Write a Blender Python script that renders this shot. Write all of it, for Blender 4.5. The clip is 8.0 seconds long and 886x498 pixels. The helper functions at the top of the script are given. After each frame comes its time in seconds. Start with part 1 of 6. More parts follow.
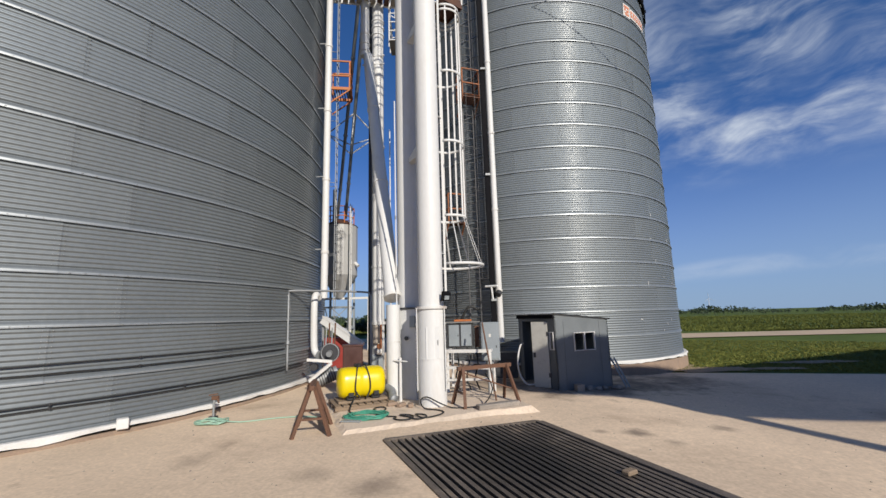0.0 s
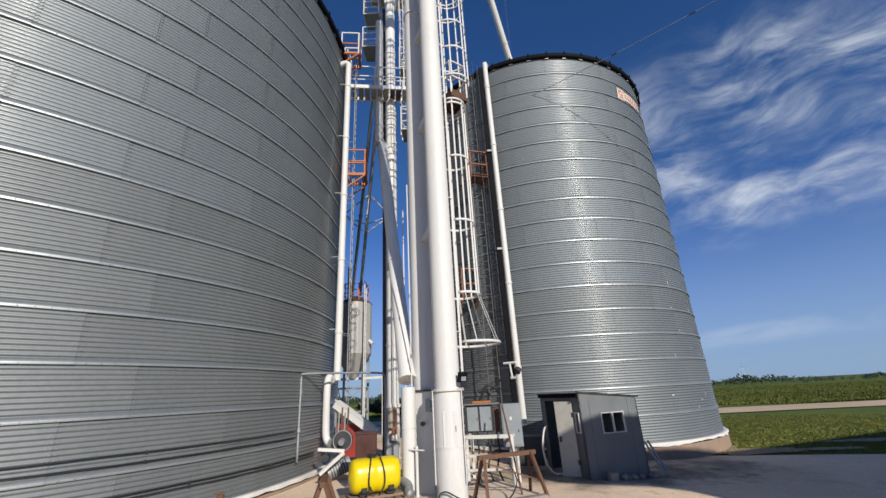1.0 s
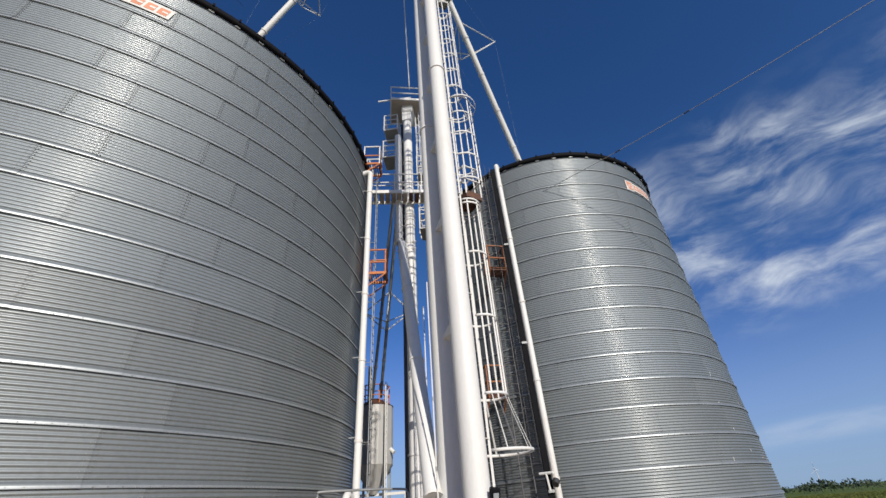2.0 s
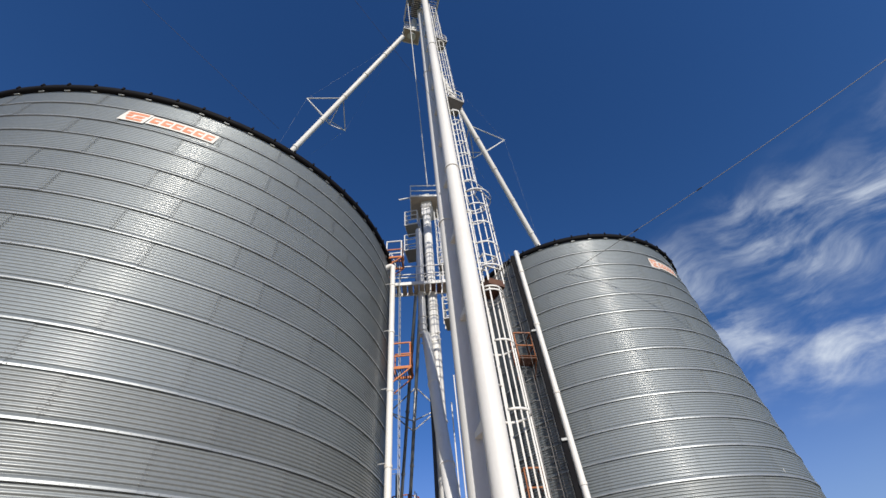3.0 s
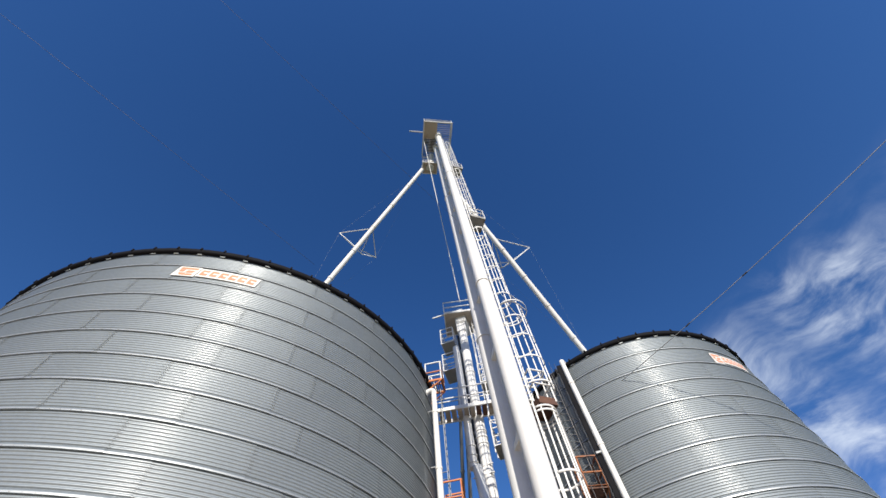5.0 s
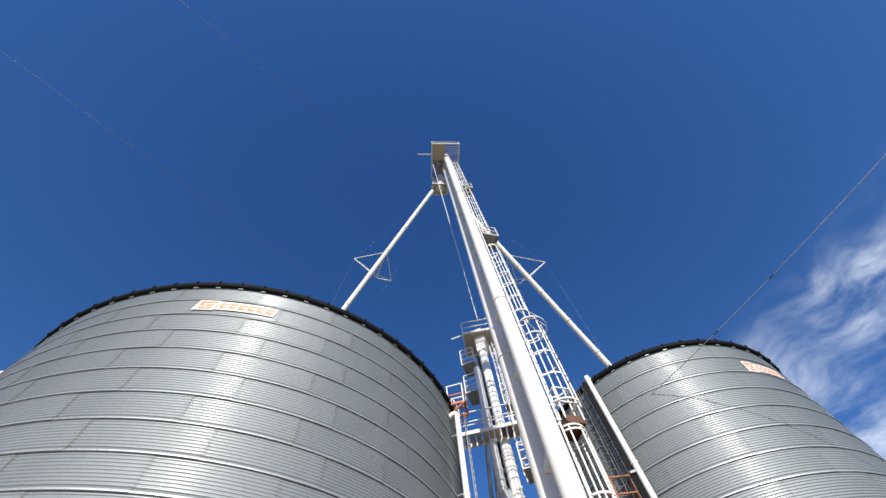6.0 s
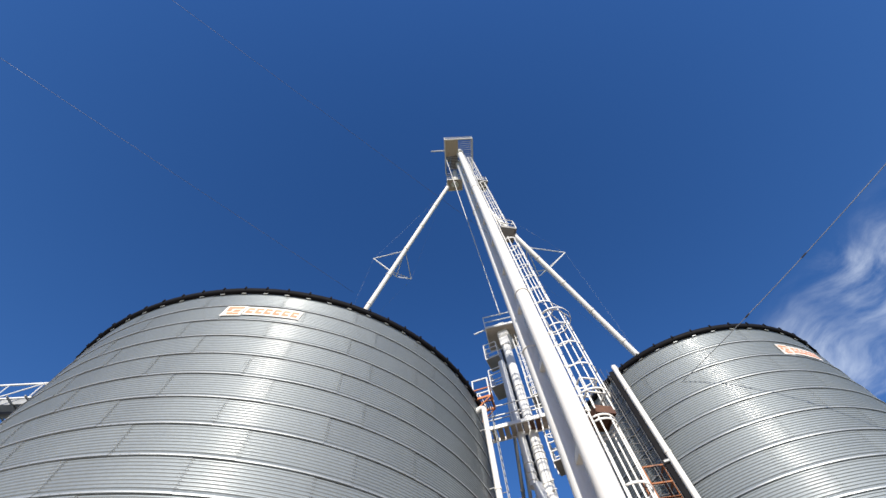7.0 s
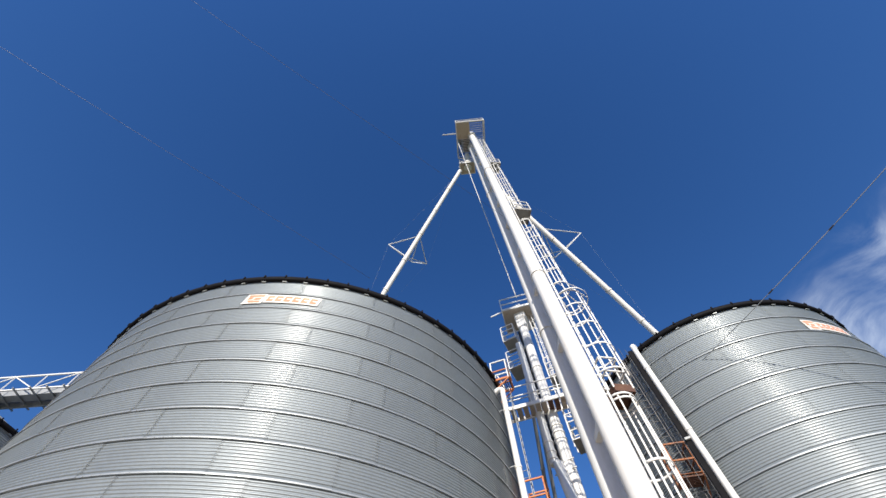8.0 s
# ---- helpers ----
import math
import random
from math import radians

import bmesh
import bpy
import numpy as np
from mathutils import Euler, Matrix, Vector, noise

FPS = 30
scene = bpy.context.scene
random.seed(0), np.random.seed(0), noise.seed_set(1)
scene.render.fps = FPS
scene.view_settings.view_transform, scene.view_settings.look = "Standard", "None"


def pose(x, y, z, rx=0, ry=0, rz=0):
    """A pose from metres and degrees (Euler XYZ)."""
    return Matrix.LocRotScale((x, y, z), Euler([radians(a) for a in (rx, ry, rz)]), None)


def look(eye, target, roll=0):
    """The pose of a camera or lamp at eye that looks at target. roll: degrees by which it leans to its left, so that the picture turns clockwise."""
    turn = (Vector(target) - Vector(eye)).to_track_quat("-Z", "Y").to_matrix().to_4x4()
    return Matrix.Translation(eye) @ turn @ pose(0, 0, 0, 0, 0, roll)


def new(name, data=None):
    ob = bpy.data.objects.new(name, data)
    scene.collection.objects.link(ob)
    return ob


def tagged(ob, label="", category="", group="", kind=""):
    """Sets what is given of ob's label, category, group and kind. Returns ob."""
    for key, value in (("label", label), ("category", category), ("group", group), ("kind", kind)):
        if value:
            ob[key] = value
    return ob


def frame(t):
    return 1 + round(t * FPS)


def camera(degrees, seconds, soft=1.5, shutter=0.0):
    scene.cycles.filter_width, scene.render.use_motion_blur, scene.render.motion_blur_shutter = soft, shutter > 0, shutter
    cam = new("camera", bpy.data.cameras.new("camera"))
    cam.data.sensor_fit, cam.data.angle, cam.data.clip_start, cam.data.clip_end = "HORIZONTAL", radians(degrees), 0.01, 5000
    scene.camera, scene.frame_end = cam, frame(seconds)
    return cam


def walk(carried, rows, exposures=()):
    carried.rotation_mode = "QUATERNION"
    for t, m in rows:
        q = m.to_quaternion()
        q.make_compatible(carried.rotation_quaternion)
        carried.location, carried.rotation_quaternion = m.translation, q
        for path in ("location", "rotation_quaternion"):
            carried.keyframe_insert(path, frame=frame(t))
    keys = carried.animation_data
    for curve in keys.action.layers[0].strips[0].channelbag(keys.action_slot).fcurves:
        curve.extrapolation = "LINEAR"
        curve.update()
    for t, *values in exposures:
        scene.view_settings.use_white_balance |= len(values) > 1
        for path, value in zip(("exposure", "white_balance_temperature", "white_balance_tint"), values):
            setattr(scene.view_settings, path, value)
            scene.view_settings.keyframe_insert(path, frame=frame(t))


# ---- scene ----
cam = camera(95.46, 8.0)
walk(cam, [
    (0.0, pose(0.000, 0.000, 1.700, 99.565, 1.626, -0.248)),
    (0.5, pose(0.017, -0.026, 1.733, 103.656, 2.208, 0.693)),
    (1.0, pose(0.015, -0.036, 1.795, 109.947, 2.909, 2.140)),
    (1.5, pose(0.008, -0.051, 1.856, 116.384, 3.359, 3.682)),
    (3.0, pose(0.004, -0.024, 1.879, 136.334, 4.170, 10.240)),
    (3.5, pose(-0.022, -0.050, 1.935, 140.996, 4.270, 12.089)),
    (4.0, pose(-0.041, -0.079, 1.983, 145.907, 4.411, 14.178)),
    (4.5, pose(-0.039, -0.102, 2.030, 149.517, 4.357, 16.019)),
    (5.0, pose(-0.023, -0.116, 2.068, 152.790, 4.250, 18.100)),
    (6.5, pose(-0.048, -0.092, 2.110, 156.096, 3.425, 23.807)),
    (7.0, pose(-0.067, -0.089, 2.107, 155.612, 2.771, 25.691)),
    (7.5, pose(-0.082, -0.081, 2.099, 154.751, 2.150, 27.069)),
    (8.0, pose(-0.085, -0.063, 2.096, 153.527, 1.624, 28.087)),
], exposures=[(0.0, 0.10), (1.5, 0.12), (3.5, 0.32), (5.0, 0.61), (6.5, 0.75), (8.0, 0.74)])

# ---- light: morning sun behind the camera, deep blue sky with thin cirrus ----
SUN_AZ, SUN_EL = 155.0, 25.0          # clockwise from +y, degrees
to_sun = Vector((math.sin(radians(SUN_AZ)) * math.cos(radians(SUN_EL)),
                 math.cos(radians(SUN_AZ)) * math.cos(radians(SUN_EL)), math.sin(radians(SUN_EL))))
sun = new("sun", bpy.data.lights.new("sun", "SUN"))
sun.data.energy, sun.data.angle, sun.data.color = 5.0, radians(0.6), (1.0, 0.93, 0.82)
sun.matrix_world = look(to_sun * 200, (0, 0, 0))


def build_world():
    w = bpy.data.worlds.new("sky")
    scene.world = w
    w.use_nodes = True
    nt = w.node_tree
    nt.nodes.clear()
    N, L = nt.nodes.new, nt.links.new
    sky = N("ShaderNodeTexSky")
    sky.sky_type, sky.sun_disc = "NISHITA", False
    sky.sun_elevation, sky.sun_rotation = radians(SUN_EL), radians(SUN_AZ)
    sky.altitude, sky.air_density, sky.dust_density, sky.ozone_density = 300, 1.0, 0.3, 2.5
    hue = N("ShaderNodeHueSaturation")
    hue.inputs["Saturation"].default_value = 1.27
    hue.inputs["Hue"].default_value = 0.508
    L(sky.outputs[0], hue.inputs["Color"])
    tc = N("ShaderNodeTexCoord")
    # deeper, cooler blue; paler and softer towards the horizon
    sep = N("ShaderNodeSeparateXYZ")
    L(tc.outputs["Generated"], sep.inputs[0])
    hz = N("ShaderNodeMapRange")
    hz.inputs[1].default_value, hz.inputs[2].default_value = 0.0, 0.55
    hz.interpolation_type = "SMOOTHSTEP"
    L(sep.outputs["Z"], hz.inputs[0])
    tint = N("ShaderNodeMix")
    tint.data_type = "RGBA"
    tint.inputs[6].default_value = (0.42, 0.545, 1.0, 1)
    tint.inputs[7].default_value = (0.93, 0.93, 1.02, 1)
    L(hz.outputs[0], tint.inputs[0])
    mulc = N("ShaderNodeMix")
    mulc.data_type, mulc.blend_type = "RGBA", "MULTIPLY"
    mulc.inputs[0].default_value = 1
    L(hue.outputs[0], mulc.inputs[6])
    L(tint.outputs[2], mulc.inputs[7])
    # cirrus: fibres stretched along one tangent of the sky, kept to one stretch of it
    def dotted(v):
        n = N("ShaderNodeVectorMath")
        n.operation = "DOT_PRODUCT"
        n.inputs[1].default_value = v
        L(tc.outputs["Generated"], n.inputs[0])
        return n.outputs["Value"]

    def step(src, lo, hi, y0=0.0, y1=1.0):
        n = N("ShaderNodeMapRange")
        n.interpolation_type = "SMOOTHSTEP"
        n.inputs[1].default_value, n.inputs[2].default_value, n.inputs[3].default_value, n.inputs[4].default_value = lo, hi, y0, y1
        L(src, n.inputs[0])
        return n.outputs[0]

    def times(p, q):
        n = N("ShaderNodeMath")
        n.operation = "MULTIPLY"
        L(p, n.inputs[0])
        L(q, n.inputs[1])
        return n.outputs[0]

    a, e = radians(43), radians(26)
    u = dotted((math.cos(a), -math.sin(a), 0))
    v = dotted((-math.sin(a) * math.sin(e), -math.cos(a) * math.sin(e), math.cos(e)))
    uv = N("ShaderNodeCombineXYZ")
    L(u, uv.inputs[0])
    L(v, uv.inputs[1])
    warp = N("ShaderNodeTexNoise")
    warp.inputs["Scale"].default_value, warp.inputs["Detail"].default_value = 4.2, 2
    L(uv.outputs[0], warp.inputs["Vector"])
    bend = N("ShaderNodeVectorMath")
    bend.operation = "MULTIPLY_ADD"
    L(warp.outputs["Color"], bend.inputs[0])
    bend.inputs[1].default_value = (0.12, 0.15, 0.0)
    L(uv.outputs[0], bend.inputs[2])
    mp = N("ShaderNodeMapping")
    mp.inputs["Rotation"].default_value = (0, 0, radians(14))
    mp.inputs["Scale"].default_value = (3.4, 10.0, 1.0)
    L(bend.outputs[0], mp.inputs["Vector"])
    n1 = N("ShaderNodeTexNoise")
    n1.inputs["Scale"].default_value, n1.inputs["Detail"].default_value, n1.inputs["Roughness"].default_value = 1.55, 10, 0.60
    L(mp.outputs[0], n1.inputs["Vector"])
    veil = N("ShaderNodeTexNoise")
    veil.inputs["Scale"].default_value, veil.inputs["Detail"].default_value = 5.0, 4
    L(bend.outputs[0], veil.inputs["Vector"])
    fibre = times(step(n1.outputs["Fac"], 0.36, 0.76), step(veil.outputs["Fac"], 0.34, 0.66, 0.15, 1.0))
    band = times(times(step(u, -0.25, -0.17), step(u, 0.55, 0.3)), times(step(v, -0.22, -0.10), step(v, 0.25, 0.12)))
    # a faint flat streak low over the fields
    low = times(times(step(v, -0.385, -0.365), step(v, -0.335, -0.352)), step(n1.outputs["Fac"], 0.35, 0.7, 0.0, 0.25))
    cover = N("ShaderNodeMath")
    cover.operation = "ADD"
    L(times(fibre, band), cover.inputs[0])
    L(low, cover.inputs[1])
    haze = N("ShaderNodeMix")
    haze.data_type = "RGBA"
    L(step(sep.outputs["Z"], 0.40, -0.04, 0.0, 0.85), haze.inputs[0])
    L(mulc.outputs[2], haze.inputs[6])
    haze.inputs[7].default_value = (2.7, 4.0, 6.1, 1)
    cl = N("ShaderNodeMix")
    cl.data_type = "RGBA"
    L(cover.outputs[0], cl.inputs[0])
    L(haze.outputs[2], cl.inputs[6])
    cl.inputs[7].default_value = (6.6, 7.2, 8.0, 1)
    bg = N("ShaderNodeBackground")
    bg.inputs["Strength"].default_value = 0.094
    L(cl.outputs[2], bg.inputs["Color"])
    out = N("ShaderNodeOutputWorld")
    L(bg.outputs[0], out.inputs[0])


build_world()

# ---- materials ----
def material(name, color, rough=0.6, metal=0.0, spread=0.15, scale=3.0, fine=60.0, bump=0.15, stain=None, stain_amount=0.5,
             stain_scale=1.5, random_obj=0.0, coord="Object", stretch=(1, 1, 1), spec=0.5, bump_dist=0.01, rough_var=0.1, rough_obj=0.0, skin=0.0):
    """A surface with variation at two scales: broad blotches and fine grain, with an optional stain colour."""
    m = bpy.data.materials.new(name)
    m.use_nodes = True
    nt = m.node_tree
    N, L = nt.nodes.new, nt.links.new
    p = nt.nodes["Principled BSDF"]
    p.inputs["Metallic"].default_value = metal
    p.inputs["Specular IOR Level"].default_value = spec
    # thin bright skin of new zinc over the dull body
    p.inputs["Coat Weight"].default_value, p.inputs["Coat Roughness"].default_value = skin, 0.25
    tc = N("ShaderNodeTexCoord")
    mp = N("ShaderNodeMapping")
    mp.inputs["Scale"].default_value = stretch
    L(tc.outputs[coord], mp.inputs["Vector"])
    big = N("ShaderNodeTexNoise")
    big.inputs["Scale"].default_value, big.inputs["Detail"].default_value = scale, 6
    small = N("ShaderNodeTexNoise")
    small.inputs["Scale"].default_value, small.inputs["Detail"].default_value = fine, 4
    L(mp.outputs[0], big.inputs["Vector"])
    L(mp.outputs[0], small.inputs["Vector"])
    add = N("ShaderNodeMath")
    add.operation = "ADD"
    L(big.outputs["Fac"], add.inputs[0])
    L(small.outputs["Fac"], add.inputs[1])
    fac = add.outputs[0]
    if random_obj:
        info = N("ShaderNodeObjectInfo")
        ma = N("ShaderNodeMath")
        ma.operation = "MULTIPLY_ADD"
        L(info.outputs["Random"], ma.inputs[0])
        ma.inputs[1].default_value = random_obj
        L(fac, ma.inputs[2])
        fac = ma.outputs[0]
    rng = N("ShaderNodeMapRange")
    rng.inputs[1].default_value, rng.inputs[2].default_value = 0.65, 1.35 + random_obj
    rng.inputs[3].default_value, rng.inputs[4].default_value = 1 - spread, 1 + spread
    L(fac, rng.inputs[0])
    col = N("ShaderNodeMix")
    col.data_type, col.blend_type = "RGBA", "MULTIPLY"
    col.inputs[0].default_value = 1
    col.inputs[6].default_value = (*color, 1)
    L(rng.outputs[0], col.inputs[7])
    base = col.outputs[2]
    if stain:
        sn = N("ShaderNodeTexNoise")
        sn.inputs["Scale"].default_value, sn.inputs["Detail"].default_value = stain_scale, 8
        sn.inputs["Roughness"].default_value = 0.65
        L(mp.outputs[0], sn.inputs["Vector"])
        sr = N("ShaderNodeMapRange")
        sr.interpolation_type = "SMOOTHSTEP"
        sr.inputs[1].default_value, sr.inputs[2].default_value = 0.52, 0.72
        sr.inputs[4].default_value = stain_amount
        L(sn.outputs["Fac"], sr.inputs[0])
        sm = N("ShaderNodeMix")
        sm.data_type = "RGBA"
        L(sr.outputs[0], sm.inputs[0])
        L(base, sm.inputs[6])
        sm.inputs[7].default_value = (*stain, 1)
        base = sm.outputs[2]
    L(base, p.inputs["Base Color"])
    rr = N("ShaderNodeMapRange")
    rr.inputs[1].default_value, rr.inputs[2].default_value = 0.3, 0.7
    rr.inputs[3].default_value, rr.inputs[4].default_value = max(0.03, rough - rough_var), min(1, rough + rough_var)
    L(big.outputs["Fac"], rr.inputs[0])
    gloss = rr.outputs[0]
    if rough_obj:
        # no two sheets have weathered alike
        io = N("ShaderNodeObjectInfo")
        far = N("ShaderNodeMath")
        far.operation = "MULTIPLY_ADD"
        L(io.outputs["Random"], far.inputs[0])
        far.inputs[1].default_value = rough_obj
        off = N("ShaderNodeMath")
        off.operation = "SUBTRACT"
        L(gloss, off.inputs[0])
        off.inputs[1].default_value = rough_obj / 2
        L(off.outputs[0], far.inputs[2])
        gloss = far.outputs[0]
    L(gloss, p.inputs["Roughness"])
    if bump:
        b = N("ShaderNodeBump")
        b.inputs["Strength"].default_value, b.inputs["Distance"].default_value = bump, bump_dist
        L(small.outputs["Fac"], b.inputs["Height"])
        L(b.outputs[0], p.inputs["Normal"])
    return m


M = {
    "galv": material("galvanized_steel", (0.180, 0.205, 0.222), 0.57, 0.54, 0.10, 0.5, 14, 0.012, stain=(0.164, 0.184, 0.196), stain_amount=0.3,
                     stain_scale=0.7, random_obj=0.03, rough_var=0.05, spec=0.4, rough_obj=0.05, skin=0.6),
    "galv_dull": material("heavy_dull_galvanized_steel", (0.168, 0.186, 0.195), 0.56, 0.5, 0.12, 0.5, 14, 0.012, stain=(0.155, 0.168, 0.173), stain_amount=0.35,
                          stain_scale=0.7, random_obj=0.08, rough_var=0.05, spec=0.3, rough_obj=0.06, skin=0.4),
    "galv_band": material("galvanized_lap", (0.29, 0.31, 0.318), 0.46, 0.6, 0.12, 0.8, 20, 0.05),
    "zinc": material("dull_zinc", (0.258, 0.267, 0.273), 0.6, 0.5, 0.2, 2, 40, 0.1),
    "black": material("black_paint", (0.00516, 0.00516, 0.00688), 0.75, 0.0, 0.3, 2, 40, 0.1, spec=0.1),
    "dark": material("dark_steel", (0.05, 0.05, 0.0535), 0.55, 0.3, 0.3, 2, 40, 0.15),
    "white": material("white_painted_steel", (0.55, 0.55, 0.54), 0.5, 0.0, 0.05, 0.8, 25, 0.04, stain=(0.393, 0.335, 0.271), stain_amount=0.35,
                      stain_scale=1.1, stretch=(1, 1, 0.3), spec=0.3),
    "white_worn": material("worn_white_paint", (0.543, 0.535, 0.514), 0.55, 0.0, 0.1, 2, 30, 0.1, stain=(0.214, 0.128, 0.0714), stain_amount=0.55,
                           stain_scale=3.0),
    "whitewash": material("whitewashed_concrete", (0.586, 0.578, 0.556), 0.8, 0.0, 0.1, 2, 30, 0.4, stain=(0.428, 0.4, 0.357), stain_amount=0.5),
    "concrete": material("bare_concrete", (0.257, 0.186, 0.136), 0.9, 0.0, 0.2, 2, 45, 0.5, stain=(0.178, 0.136, 0.107), stain_amount=0.6, stain_scale=2.5),
    "orange": material("rusty_orange_paint", (0.393, 0.121, 0.0286), 0.6, 0.0, 0.2, 3, 40, 0.15, stain=(0.157, 0.05, 0.0214), stain_amount=0.7, stain_scale=4),
    "rust_orange": material("flaking_orange_rust", (0.229, 0.0785, 0.025), 0.75, 0.0, 0.3, 4, 40, 0.25, stain=(0.0857, 0.0357, 0.0214), stain_amount=0.8, stain_scale=5),
    "deck": material("stained_deck_sheet", (0.329, 0.286, 0.236), 0.6, 0.2, 0.2, 1.5, 30, 0.1, stain=(0.178, 0.107, 0.0642), stain_amount=0.6, stain_scale=1.5),
    "rust": material("rusted_steel", (0.121, 0.0607, 0.0357), 0.85, 0.1, 0.35, 5, 60, 0.4, stain=(0.0571, 0.0321, 0.0214), stain_amount=0.7, stain_scale=6),
    "rust_light": material("rusty_worn_steel", (0.12, 0.0585, 0.0344), 0.8, 0.1, 0.3, 6, 60, 0.4, stain=(0.0857, 0.0428, 0.025), stain_amount=0.8, stain_scale=7),
    "red": material("faded_red_paint", (0.257, 0.0357, 0.0286), 0.5, 0.0, 0.2, 3, 40, 0.1, stain=(0.0998, 0.0286, 0.0214), stain_amount=0.5, stain_scale=4),
    "yellow": material("yellow_plastic", (0.614, 0.471, 0), 0.35, 0.0, 0.04, 3, 30, 0.03, spec=0.5),
    "hut": material("grey_painted_sheet", (0.118, 0.132, 0.140), 0.5, 0.0, 0.12, 2, 30, 0.12, stain=(0.138, 0.146, 0.148), stain_amount=0.35, stain_scale=4),
    "door": material("pale_grey_door_paint", (0.372, 0.364, 0.335), 0.55, 0.0, 0.1, 3, 30, 0.1, stain=(0.214, 0.2, 0.178), stain_amount=0.4, stain_scale=3),
    "boxgrey": material("grey_enamel", (0.232, 0.258, 0.275), 0.45, 0.1, 0.1, 3, 30, 0.05, stain=(0.171, 0.178, 0.178), stain_amount=0.4),
    "wood": material("weathered_wood", (0.214, 0.157, 0.107), 0.85, 0.0, 0.25, 3, 40, 0.4, stretch=(1, 6, 6), stain=(0.0998, 0.0714, 0.05), stain_amount=0.5),
    "rubber": material("black_rubber", (0.0129, 0.0129, 0.0129), 0.6, 0.0, 0.2, 4, 40, 0.1),
    "green_hose": material("green_rubber_hose", (0.0516, 0.249, 0.172), 0.5, 0.0, 0.2, 4, 40, 0.05),
    "pale_hose": material("pale_green_hose", (0.249, 0.393, 0.3), 0.5, 0.0, 0.15, 4, 40, 0.05),
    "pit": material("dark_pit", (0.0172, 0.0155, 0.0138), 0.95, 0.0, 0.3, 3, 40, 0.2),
    "tank": material("weathered_white_tank_paint", (0.344, 0.344, 0.34), 0.5, 0.1, 0.1, 1.5, 25, 0.06, stain=(0.249, 0.2, 0.157), stain_amount=0.5, stretch=(2, 2, 0.4)),
    "sign": material("white_decal", (0.571, 0.55, 0.514), 0.4, 0.0, 0.05, 2, 20, 0.0),
    "decal": material("faded_orange_decal", (0.514, 0.2, 0.107), 0.4, 0.0, 0.06, 2, 20, 0.0),
    "oxide": material("dark_red_oxide_sheet", (0.05, 0.014, 0.008), 0.42, 0.0, 0.35, 3, 40, 0.15, stain=(0.09, 0.03, 0.016), stain_amount=0.5, stain_scale=3),
    "brown": material("brown_rusty_sheet", (0.0731, 0.0301, 0.0172), 0.75, 0.1, 0.3, 3, 40, 0.2, stain=(0.138, 0.0774, 0.043), stain_amount=0.5, stain_scale=3),
    "grating": material("grey_grating_steel", (0.236, 0.229, 0.214), 0.6, 0.5, 0.2, 3, 40, 0.15),
    "leaf": material("dark_green_leaves", (0.03, 0.05, 0.02), 0.7, 0.0, 0.4, 1, 8, 0.0),
    "bark": material("bark", (0.0714, 0.0535, 0.0357), 0.9, 0.0, 0.3, 2, 20, 0.4),
    "stone": material("grey_stone", (0.229, 0.2, 0.171), 0.9, 0.0, 0.3, 4, 40, 0.5),
    "gravel": material("pale_gravel", (0.5, 0.378, 0.243), 0.95, 0.0, 0.15, 0.5, 8, 0.4, stain=(0.271, 0.229, 0.157), stain_amount=0.5, stain_scale=0.2),
}


# x, y, radius and strength; the first five are brown earth round the hut, painted dark to deepen its shade
OIL_AND_SHADE_BLOTS = ((2.6, 10.2, 1.3, 0.9), (4.1, 10.6, 1.5, 0.95), (5.5, 11.4, 1.7, 0.95), (1.4, 10.9, 1.5, 0.9), (6.8, 12.4, 1.5, 0.8),
             (2.95, 6.5, 0.26, 0.75), (3.25, 6.05, 0.2, 0.6), (2.4, 6.55, 0.14, 0.5), (4.5, 6.9, 0.22, 0.5),
             (-0.75, 4.5, 0.42, 0.6), (-1.5, 4.9, 0.3, 0.35), (-3.2, 5.4, 0.35, 0.35), (0.2, 4.3, 0.3, 0.45))


